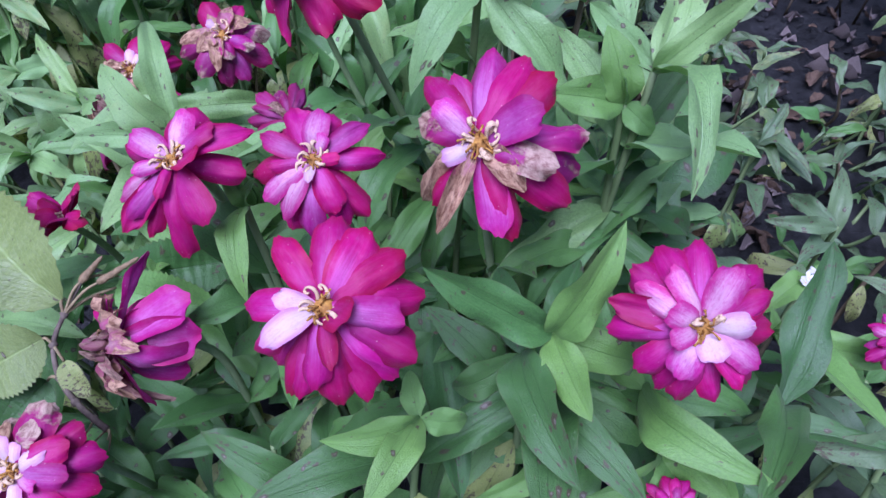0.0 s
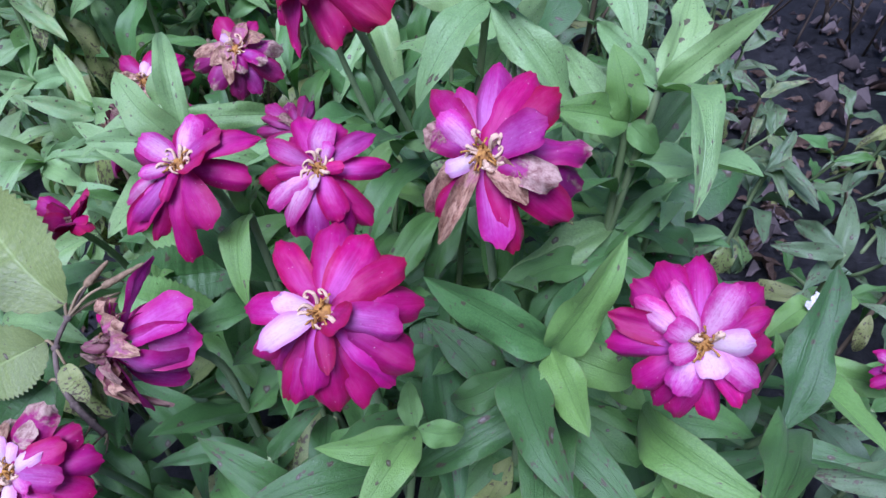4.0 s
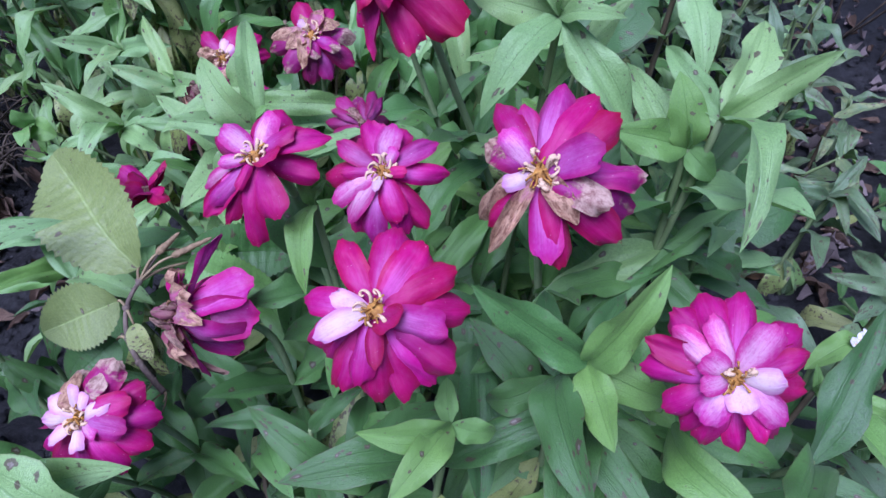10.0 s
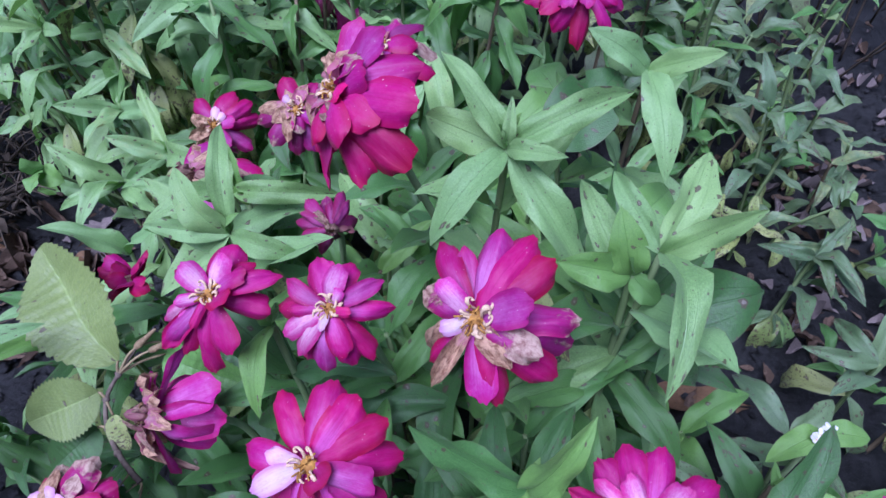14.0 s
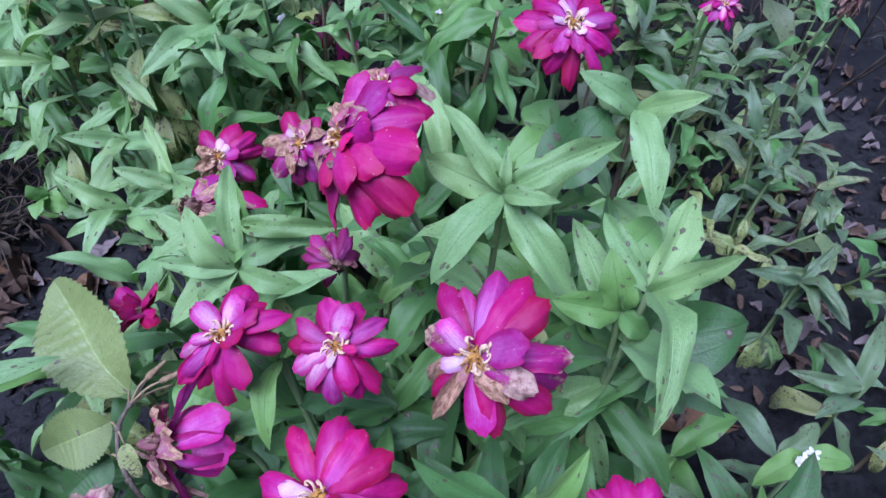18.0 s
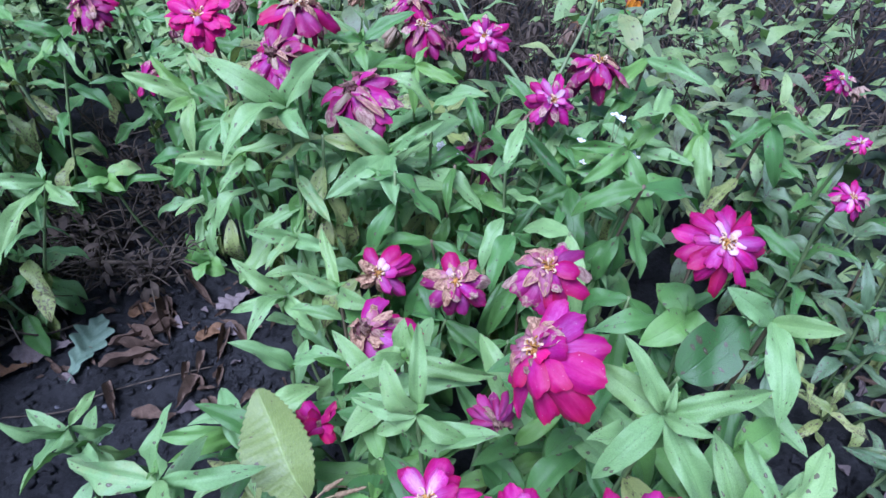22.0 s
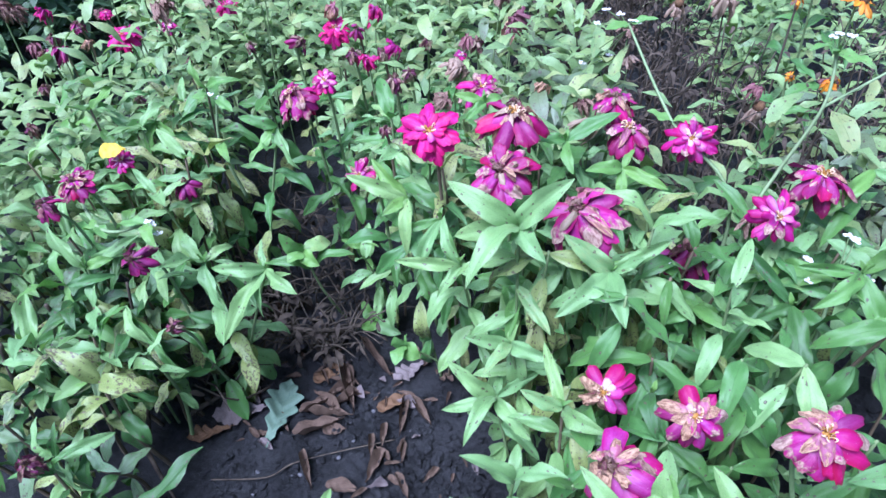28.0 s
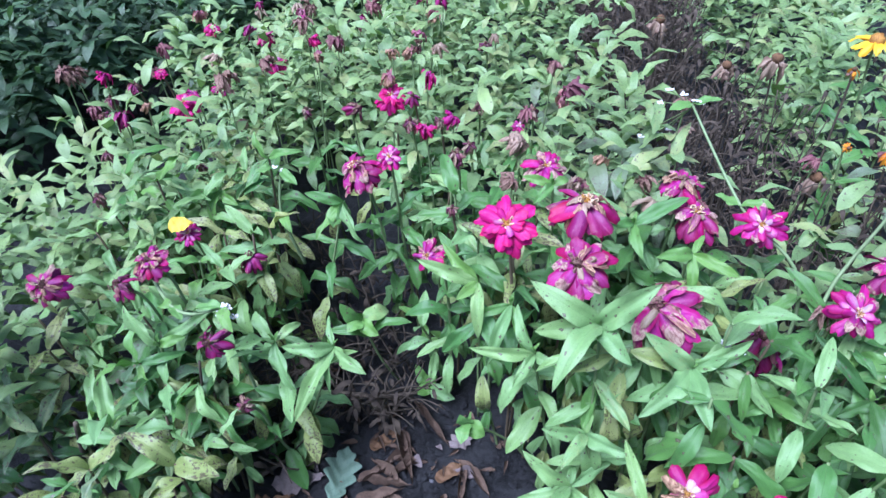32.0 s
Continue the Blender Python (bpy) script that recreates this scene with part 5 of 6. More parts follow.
rosette((-0.131, 0.280, 0.304), [(-0.142, 0.291, 0.336, 0.015)], 1)
rosette((-0.112, 0.226, 0.336), [(-0.138, 0.235, 0.364, 0.018), (-0.128, 0.267, 0.369, 0.012), (-0.152, 0.220, 0.340, 0.012), (-0.079, 0.225, 0.329, 0.013), (-0.134, 0.217, 0.317, 0.013)], 2, "pale")
rosette((-0.238, 0.147, 0.311), [(-0.240, 0.174, 0.349, 0.016), (-0.198, 0.122, 0.298, 0.026), (-0.184, 0.174, 0.316, 0.013), (-0.299, 0.141, 0.305, 0.020)], 2, "pale")
# shoots of the middle clump
rosette((-0.315, 0.442, 0.380), [(-0.377, 0.426, 0.418, 0.023), (-0.276, 0.450, 0.437, 0.024), (-0.280, 0.412, 0.376, 0.020), (-0.331, 0.365, 0.368, 0.023), (-0.369, 0.423, 0.363, 0.021)], 5, "pale")
rosette((-0.232, 0.469, 0.338), [(-0.278, 0.458, 0.372, 0.020), (-0.207, 0.469, 0.364, 0.014), (-0.204, 0.414, 0.330, 0.020), (-0.261, 0.402, 0.328, 0.021), (-0.191, 0.494, 0.371, 0.015)], 5, "pale")
rosette((-0.375, 0.452, 0.300), [(-0.435, 0.426, 0.304, 0.015), (-0.406, 0.475, 0.337, 0.012), (-0.353, 0.445, 0.303, 0.013), (-0.382, 0.415, 0.286, 0.012)], 4, "pale")
rosette((-0.304, 0.389, 0.204), [(-0.353, 0.379, 0.244, 0.019), (-0.309, 0.414, 0.208, 0.010), (-0.311, 0.328, 0.203, 0.016), (-0.254, 0.353, 0.212, 0.017), (-0.274, 0.440, 0.212, 0.013), (-0.348, 0.357, 0.195, 0.014)], 2, "pale")
rosette((-0.303, 0.418, 0.254), [(-0.313, 0.460, 0.270, 0.013), (-0.341, 0.392, 0.272, 0.016), (-0.313, 0.374, 0.251, 0.014), (-0.255, 0.403, 0.272, 0.017)], 3, "pale")
rosette((-0.233, 0.363, 0.262), [(-0.270, 0.351, 0.282, 0.015), (-0.192, 0.343, 0.280, 0.019), (-0.267, 0.400, 0.295, 0.013)], 3, "pale")
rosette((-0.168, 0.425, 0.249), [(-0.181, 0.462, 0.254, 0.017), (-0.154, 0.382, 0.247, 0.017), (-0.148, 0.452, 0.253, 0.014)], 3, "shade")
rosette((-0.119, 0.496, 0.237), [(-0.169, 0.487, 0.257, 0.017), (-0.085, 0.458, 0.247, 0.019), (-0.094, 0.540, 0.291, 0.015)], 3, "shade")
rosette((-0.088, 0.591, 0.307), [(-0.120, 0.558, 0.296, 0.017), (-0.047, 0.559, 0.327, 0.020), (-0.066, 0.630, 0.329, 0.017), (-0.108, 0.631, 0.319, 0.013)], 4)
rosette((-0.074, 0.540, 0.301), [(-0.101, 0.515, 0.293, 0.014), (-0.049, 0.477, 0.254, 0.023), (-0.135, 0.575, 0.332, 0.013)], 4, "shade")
rosette((-0.263, 0.612, 0.355), [(-0.295, 0.586, 0.358, 0.017), (-0.212, 0.605, 0.348, 0.015), (-0.251, 0.581, 0.317, 0.013), (-0.258, 0.635, 0.367, 0.009)], 4)
rosette((-0.331, 0.628, 0.360), [(-0.284, 0.664, 0.389, 0.019), (-0.369, 0.605, 0.366, 0.014), (-0.310, 0.594, 0.344, 0.014)], 4)
rosette((-0.459, 0.497, 0.326), [(-0.522, 0.477, 0.349, 0.018), (-0.504, 0.501, 0.361, 0.016), (-0.440, 0.459, 0.284, 0.016), (-0.469, 0.465, 0.324, 0.014)], 4)
rosette((-0.427, 0.624, 0.386), [(-0.461, 0.615, 0.393, 0.012), (-0.414, 0.642, 0.388, 0.012), (-0.437, 0.593, 0.376, 0.012)], 4)
rosette((-0.418, 0.494, 0.313), [(-0.421, 0.439, 0.270, 0.015), (-0.451, 0.468, 0.305, 0.012), (-0.371, 0.457, 0.268, 0.014)], 4)
rosette((-0.310, 0.468, 0.295), [(-0.282, 0.428, 0.288, 0.016), (-0.308, 0.418, 0.257, 0.014), (-0.355, 0.447, 0.299, 0.015)], 3)
rosette((-0.155, 0.519, 0.281), [(-0.179, 0.505, 0.283, 0.017), (-0.131, 0.527, 0.277, 0.015), (-0.179, 0.489, 0.275, 0.014), (-0.116, 0.489, 0.294, 0.014)], 3)
# shoots of the left clump
rosette((-0.654, 0.378, 0.252), [(-0.694, 0.394, 0.268, 0.016), (-0.670, 0.333, 0.274, 0.016), (-0.614, 0.355, 0.211, 0.018), (-0.647, 0.417, 0.250, 0.012)], 4, "pale")
rosette((-0.600, 0.413, 0.235), [(-0.646, 0.377, 0.247, 0.019), (-0.549, 0.400, 0.229, 0.017), (-0.602, 0.331, 0.193, 0.019), (-0.624, 0.440, 0.252, 0.010), (-0.582, 0.374, 0.200, 0.010)], 4, "pale")
rosette((-0.780, 0.292, 0.235), [(-0.784, 0.243, 0.258, 0.017), (-0.751, 0.333, 0.230, 0.013), (-0.759, 0.281, 0.210, 0.012), (-0.797, 0.329, 0.278, 0.015)], 4)
rosette((-0.767, 0.292, 0.199), [(-0.715, 0.291, 0.169, 0.022), (-0.786, 0.239, 0.198, 0.017), (-0.762, 0.253, 0.206, 0.018)], 3)
rosette((-0.714, 0.308, 0.219), [(-0.673, 0.298, 0.183, 0.018), (-0.641, 0.294, 0.163, 0.014), (-0.708, 0.256, 0.193, 0.011)], 3)
rosette((-0.729, 0.265, 0.149), [(-0.681, 0.264, 0.116, 0.015), (-0.660, 0.282, 0.111, 0.020), (-0.746, 0.207, 0.150, 0.023)], 2)
rosette((-0.771, 0.317, 0.246), [(-0.810, 0.316, 0.292, 0.015), (-0.746, 0.375, 0.260, 0.015), (-0.747, 0.335, 0.255, 0.014)], 4)
rosette((-0.824, 0.596, 0.326), [(-0.842, 0.537, 0.287, 0.017), (-0.780, 0.617, 0.339, 0.013), (-0.845, 0.598, 0.363, 0.012)], 4)
rosette((-0.675, 0.556, 0.325), [(-0.714, 0.533, 0.341, 0.016), (-0.679, 0.501, 0.302, 0.014), (-0.639, 0.543, 0.280, 0.014)], 4)
rosette((-0.883, 0.547, 0.284), [(-0.909, 0.508, 0.281, 0.014), (-0.850, 0.545, 0.271, 0.015), (-0.877, 0.516, 0.248, 0.015), (-0.895, 0.577, 0.300, 0.012)], 4)
rosette((-1.021, 0.505, 0.287), [(-0.991, 0.571, 0.316, 0.017), (-1.027, 0.481, 0.308, 0.010), (-0.984, 0.505, 0.260, 0.013)], 4)
rosette((-0.775, 0.304, 0.215), [(-0.731, 0.297, 0.168, 0.019), (-0.775, 0.251, 0.191, 0.015), (-0.726, 0.327, 0.179, 0.015)], 2, "old")
rosette((-0.717, 0.312, 0.197), [(-0.667, 0.299, 0.149, 0.019), (-0.705, 0.259, 0.163, 0.015), (-0.676, 0.324, 0.167, 0.014)], 2, "old")
rosette((-0.722, 0.275, 0.155), [(-0.684, 0.266, 0.120, 0.016), (-0.672, 0.286, 0.120, 0.016), (-0.733, 0.223, 0.148, 0.015)], 2, "old")
rosette((-0.785, 0.223, 0.167), [(-0.742, 0.218, 0.154, 0.018), (-0.773, 0.181, 0.155, 0.014), (-0.800, 0.259, 0.171, 0.015)], 3, "pale")
rosette((-0.680, 0.161, 0.153), [(-0.654, 0.210, 0.149, 0.016), (-0.684, 0.129, 0.174, 0.014), (-0.641, 0.158, 0.123, 0.015), (-0.710, 0.173, 0.186, 0.012)], 3, "pale")
# low shoots before the bare soil
rosette((-0.392, 0.202, 0.200), [(-0.398, 0.237, 0.199, 0.011), (-0.411, 0.168, 0.240, 0.014), (-0.384, 0.161, 0.206, 0.014), (-0.375, 0.222, 0.176, 0.012)], 2, "pale")
rosette((-0.381, 0.207, 0.170), [(-0.338, 0.200, 0.159, 0.015), (-0.388, 0.146, 0.198, 0.018), (-0.383, 0.231, 0.167, 0.012), (-0.362, 0.225, 0.144, 0.014)], 2, "pale")
rosette((-0.272, 0.251, 0.190), [(-0.289, 0.196, 0.221, 0.018), (-0.331, 0.225, 0.186, 0.018), (-0.273, 0.227, 0.192, 0.010)], 2)
rosette((-0.274, 0.178, 0.180), [(-0.241, 0.192, 0.145, 0.017), (-0.285, 0.179, 0.214, 0.023), (-0.225, 0.157, 0.172, 0.018)], 2)
rosette((-0.180, 0.084, 0.275), [(-0.124, 0.075, 0.261, 0.034), (-0.169, 0.053, 0.250, 0.024)], 1, "pale")
# mildewed shoots beside the dark soil
rosette((0.249, 0.421, 0.190), [(0.204, 0.419, 0.197, 0.012), (0.267, 0.436, 0.219, 0.009), (0.271, 0.378, 0.199, 0.013), (0.255, 0.384, 0.186, 0.012)], 2)
rosette((0.259, 0.431, 0.190), [(0.210, 0.424, 0.193, 0.012), (0.279, 0.456, 0.207, 0.010), (0.277, 0.379, 0.186, 0.015)], 2)
rosette((0.199, 0.258, 0.190), [(0.174, 0.305, 0.183, 0.017), (0.216, 0.215, 0.204, 0.017), (0.227, 0.282, 0.200, 0.015)], 2)
rosette((0.262, 0.315, 0.200), [(0.213, 0.316, 0.206, 0.013), (0.245, 0.354, 0.196, 0.014)], 2)
rosette((0.087, 0.625, 0.370), [(0.056, 0.593, 0.349, 0.014), (0.123, 0.591, 0.377, 0.014), (0.107, 0.591, 0.321, 0.018)], 0)
rosette((0.029, 0.599, 0.354), [(-0.005, 0.629, 0.363, 0.015), (0.050, 0.565, 0.308, 0.019), (0.019, 0.566, 0.334, 0.015)], 0)
rosette((-0.037, 0.670, 0.385), [(-0.068, 0.619, 0.356, 0.017), (0.026, 0.639, 0.384, 0.017)], 4)
rosette((-0.033, 0.555, 0.347), [(-0.007, 0.585, 0.364, 0.016), (-0.063, 0.510, 0.330, 0.017), (0.007, 0.516, 0.299, 0.020), (-0.083, 0.548, 0.341, 0.013)], 0)
rosette((0.226, 0.564, 0.225), [(0.194, 0.563, 0.239, 0.010), (0.236, 0.535, 0.216, 0.013), (0.211, 0.590, 0.270, 0.013)], 3)
rosette((0.283, 0.661, 0.223), [(0.248, 0.658, 0.230, 0.013), (0.307, 0.610, 0.213, 0.015), (0.291, 0.679, 0.239, 0.010)], 3)
# broad-leaved weeds and a broad-leaved neighbour
rosette((-0.560, 0.567, 0.016), [(-0.592, 0.577, 0.039, 0.023), (-0.573, 0.542, 0.022, 0.022), (-0.518, 0.562, 0.017, 0.025), (-0.563, 0.586, 0.032, 0.014)], 0)
rosette((0.034, 0.369, 0.339), [(0.008, 0.338, 0.331, 0.026), (0.017, 0.394, 0.343, 0.026), (0.051, 0.351, 0.342, 0.017)], 1, "bright")
rosette((0.075, 0.287, 0.316), [(0.099, 0.313, 0.325, 0.026), (0.057, 0.266, 0.312, 0.026), (0.084, 0.265, 0.318, 0.024)], 1, "green")
rosette((0.103, 0.282, 0.256), [(0.150, 0.278, 0.284, 0.025), (0.121, 0.260, 0.262, 0.021), (0.092, 0.302, 0.259, 0.024)], 1)
rosette((-0.142, 0.543, 0.244), [(-0.163, 0.572, 0.247, 0.026), (-0.130, 0.546, 0.266, 0.026)], 0)
rosette((-0.078, 0.536, 0.226), [(-0.094, 0.523, 0.224, 0.023), (-0.087, 0.553, 0.228, 0.023), (-0.061, 0.516, 0.230, 0.026), (-0.057, 0.561, 0.237, 0.026)], 0)
rosette((-0.642, 0.524, 0.158), [(-0.664, 0.509, 0.192, 0.026), (-0.623, 0.564, 0.153, 0.026), (-0.610, 0.515, 0.153, 0.024), (-0.647, 0.497, 0.159, 0.024)], 1)
rosette((-0.442, 0.446, 0.152), [(-0.449, 0.437, 0.171, 0.023), (-0.419, 0.442, 0.144, 0.026), (-0.439, 0.419, 0.146, 0.021)], 0)
chewed_weed((0.080, 0.232, 0.305), (0.142, 0.258, 0.312), 0.040, [(0.18, 0.10, 0.55), (0.40, 0.07, 0.35)])
chewed_weed((0.030, 0.300, 0.352), (0.062, 0.345, 0.372), 0.036, [(0.65, 0.08, 0.4)])
yellow_leaf((-0.864, 0.441, 0.300), (-0.839, 0.457, 0.302), 0.026)
# thin weed stalks with tiny white flowers
weed([(-0.147, 0.629, 0.065), (-0.147, 0.659, 0.305), (-0.232, 0.688, 0.379), (-0.318, 0.796, 0.434)], [(-0.347, 0.793, 0.447), (-0.330, 0.795, 0.443), (-0.314, 0.795, 0.439), (-0.353, 0.785, 0.432), (-0.306, 0.795, 0.438), (-0.374, 0.823, 0.361), (-0.352, 0.830, 0.367), (-0.342, 0.835, 0.374)])
weed([(-0.128, 0.600, 0.060), (-0.129, 0.617, 0.266), (-0.126, 0.645, 0.330), (-0.117, 0.664, 0.363), (-0.100, 0.680, 0.433), (-0.104, 0.703, 0.477)], [(-0.109, 0.695, 0.498), (-0.099, 0.703, 0.494), (-0.112, 0.710, 0.489), (-0.030, 0.747, 0.482), (-0.022, 0.752, 0.476)],
     [(-0.100, 0.680, 0.433), (-0.060, 0.718, 0.457), (-0.030, 0.745, 0.476)], 4)
weed([(-0.767, 0.568, 0.179), (-0.788, 0.563, 0.264), (-0.786, 0.574, 0.330)], [(-0.786, 0.574, 0.330), (-0.792, 0.571, 0.334), (-0.780, 0.577, 0.326)])
weed([(-0.969, 0.453, 0.250), (-0.762, 0.342, 0.290), (-0.687, 0.349, 0.315)], [(-0.687, 0.344, 0.311), (-0.683, 0.353, 0.313), (-0.675, 0.351, 0.305), (-0.686, 0.352, 0.316)])
weed([(0.184, 0.230, 0.054), (0.188, 0.225, 0.249)], [(0.184, 0.220, 0.254), (0.189, 0.224, 0.254), (0.181, 0.217, 0.254)])
weed([(-0.192, 0.556, 0.258), (-0.201, 0.543, 0.304)], [(-0.208, 0.545, 0.311), (-0.202, 0.541, 0.307), (-0.190, 0.541, 0.308), (-0.207, 0.542, 0.308)])
weed([(-0.040, 0.540, 0.251), (-0.047, 0.559, 0.328)], [(-0.051, 0.575, 0.368), (-0.045, 0.574, 0.366), (-0.068, 0.552, 0.325), (-0.025, 0.558, 0.340), (-0.075, 0.562, 0.341)])
# litter on the bare soil
litter("oak_green", (-0.579, 0.324, 0.012), (-0.612, 0.419, 0.015), 0.056)
litter("oak_grey", (-0.616, 0.378, 0.006), (-0.671, 0.333, 0.009), 0.050)
litter("oak_brown", (-0.638, 0.333, 0.006), (-0.677, 0.292, 0.009), 0.030)
litter("oak_grey", (-0.464, 0.542, 0.005), (-0.487, 0.492, 0.008), 0.035)
litter("curl", (-0.462, 0.425, 0.008), (-0.452, 0.395, 0.011), 0.014)
litter("broad_brown", (-0.588, 0.440, 0.008), (-0.566, 0.482, 0.011), 0.026)
litter("curl", (-0.526, 0.410, 0.010), (-0.573, 0.425, 0.013), 0.020)
litter("curl", (-0.568, 0.533, 0.010), (-0.498, 0.495, 0.013), 0.020)
litter("curl", (-0.561, 0.477, 0.010), (-0.513, 0.424, 0.013), 0.022)
litter("curl", (-0.559, 0.354, 0.006), (-0.519, 0.400, 0.009), 0.035)
litter("curl", (-0.573, 0.387, 0.010), (-0.550, 0.426, 0.013), 0.025)
litter("curl", (-0.462, 0.472, 0.010), (-0.442, 0.421, 0.013), 0.020)
litter("curl", (-0.416, 0.367, 0.006), (-0.389, 0.346, 0.009), 0.020)
litter("curl", (-0.534, 0.343, 0.006), (-0.499, 0.307, 0.009), 0.015)
litter("curl", (-0.444, 0.388, 0.006), (-0.442, 0.344, 0.009), 0.020)
litter("curl", (-0.448, 0.478, 0.006), (-0.413, 0.453, 0.009), 0.020)
litter("curl", (-0.540, 0.462, 0.010), (-0.556, 0.420, 0.013), 0.016)
litter("curl", (-0.520, 0.452, 0.010), (-0.540, 0.412, 0.013), 0.015)
litter("broad_brown", (-0.482, 0.436, 0.008), (-0.464, 0.474, 0.011), 0.027)
litter("curl", (-0.530, 0.378, 0.008), (-0.508, 0.393, 0.011), 0.030)
litter("curl", (-0.561, 0.482, 0.008), (-0.525, 0.438, 0.011), 0.025)
litter("curl", (-0.566, 0.392, 0.010), (-0.512, 0.412, 0.013), 0.022)
litter("curl", (-0.470, 0.402, 0.010), (-0.455, 0.372, 0.013), 0.014)
litter("curl", (-0.430, 0.412, 0.010), (-0.418, 0.385, 0.013), 0.013)
litter("bract", (-0.484, 0.317, 0.020), (-0.451, 0.326, 0.023), 0.022)
litter("broad_brown", (0.144, 0.345, 0.075), (0.215, 0.343, 0.078), 0.040)
litter("broad_brown", (0.206, 0.446, 0.075), (0.237, 0.427, 0.078), 0.028)
litter("curl", (0.195, 0.380, 0.070), (0.206, 0.363, 0.073), 0.020)
# twigs and dead stems
twig([(-0.665, 0.479, 0.040), (-0.608, 0.496, 0.045), (-0.559, 0.525, 0.050)], 0.0040)
twig([(-0.699, 0.317, 0.012), (-0.678, 0.356, 0.020), (-0.650, 0.374, 0.030)], 0.0040)
twig([(-0.680, 0.240, 0.050), (-0.649, 0.227, 0.030), (-0.625, 0.218, 0.020)], 0.0030)
twig([(-0.613, 0.261, 0.006), (-0.555, 0.292, 0.008), (-0.536, 0.323, 0.008), (-0.493, 0.360, 0.012), (-0.441, 0.411, 0.004)], 0.0012)
twig([(-0.718, 0.328, 0.030), (-0.753, 0.341, 0.100), (-0.751, 0.333, 0.200)], 0.0030)
twig([(-0.817, 0.320, 0.030), (-0.831, 0.302, 0.100), (-0.817, 0.279, 0.200)], 0.0040)
twig([(-0.780, 0.232, 0.040), (-0.833, 0.227, 0.060), (-0.866, 0.199, 0.080)], 0.0035)
twig([(-0.717, 0.269, 0.020), (-0.736, 0.309, 0.100), (-0.719, 0.323, 0.240)], 0.0025)
twig([(-0.853, 0.221, 0.100), (-0.810, 0.216, 0.200)], 0.0045)
# the twig with withered tree leaves
birch()


# ---- the rest of the bed ----
def in_clear(x, y, pad):
    return any(math.hypot(x - cx, y - cy) < r + pad for cx, cy, r in CLEAR)


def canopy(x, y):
    """Leaf-top height by zone, low where taller plants would block the camera's view."""
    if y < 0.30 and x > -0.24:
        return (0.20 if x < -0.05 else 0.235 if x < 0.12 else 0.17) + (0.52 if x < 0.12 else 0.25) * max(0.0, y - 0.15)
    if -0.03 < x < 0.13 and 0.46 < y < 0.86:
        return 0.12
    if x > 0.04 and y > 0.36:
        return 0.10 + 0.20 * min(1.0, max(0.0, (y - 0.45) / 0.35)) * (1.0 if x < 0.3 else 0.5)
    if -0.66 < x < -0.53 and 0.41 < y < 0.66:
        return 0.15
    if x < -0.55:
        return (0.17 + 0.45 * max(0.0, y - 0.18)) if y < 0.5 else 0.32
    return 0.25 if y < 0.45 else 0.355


def shoot(x, y, top, tone, count, size):
    base = Vector((x, y, ground_z(x, y) - 0.004))
    tip = Vector((x + rng.uniform(-0.03, 0.03), y - rng.uniform(0.0, 0.045), top))
    plant, wm = start_plant("zinnia_shoot", base)
    words = {"pale": "pale green zinnia shoot with opposite pointed leaves", "mildew": "mildewed grey-green zinnia shoot with spotted leaves", "old": "yellowing zinnia shoot with spotted leaves"}
    tagged(plant, words.get(tone, "leafy green zinnia shoot with opposite pointed leaves"), "plant", "zinnia shoots in the bed")
    line = stem_line(base, tip)
    child("stem", mesh_of("stem", *tube(line, 0.0030 if x < -0.6 and y < 0.35 else 0.0021, 0.0015, 5, 5), STEM if rng.random() < (0.75 if x > -0.6 else 0.3) else STEM_RED), Matrix(), plant, wm)
    turn = rng.uniform(0, 3.14)
    edge = 0.36 < y < 0.52 and -0.52 < x < 0.0
    pairs(plant, wm, line, 0.99, count, size * (1.1 if edge else 1.0), turn, tone, 0.03, 0.95 if edge else 0.0)


placed = []
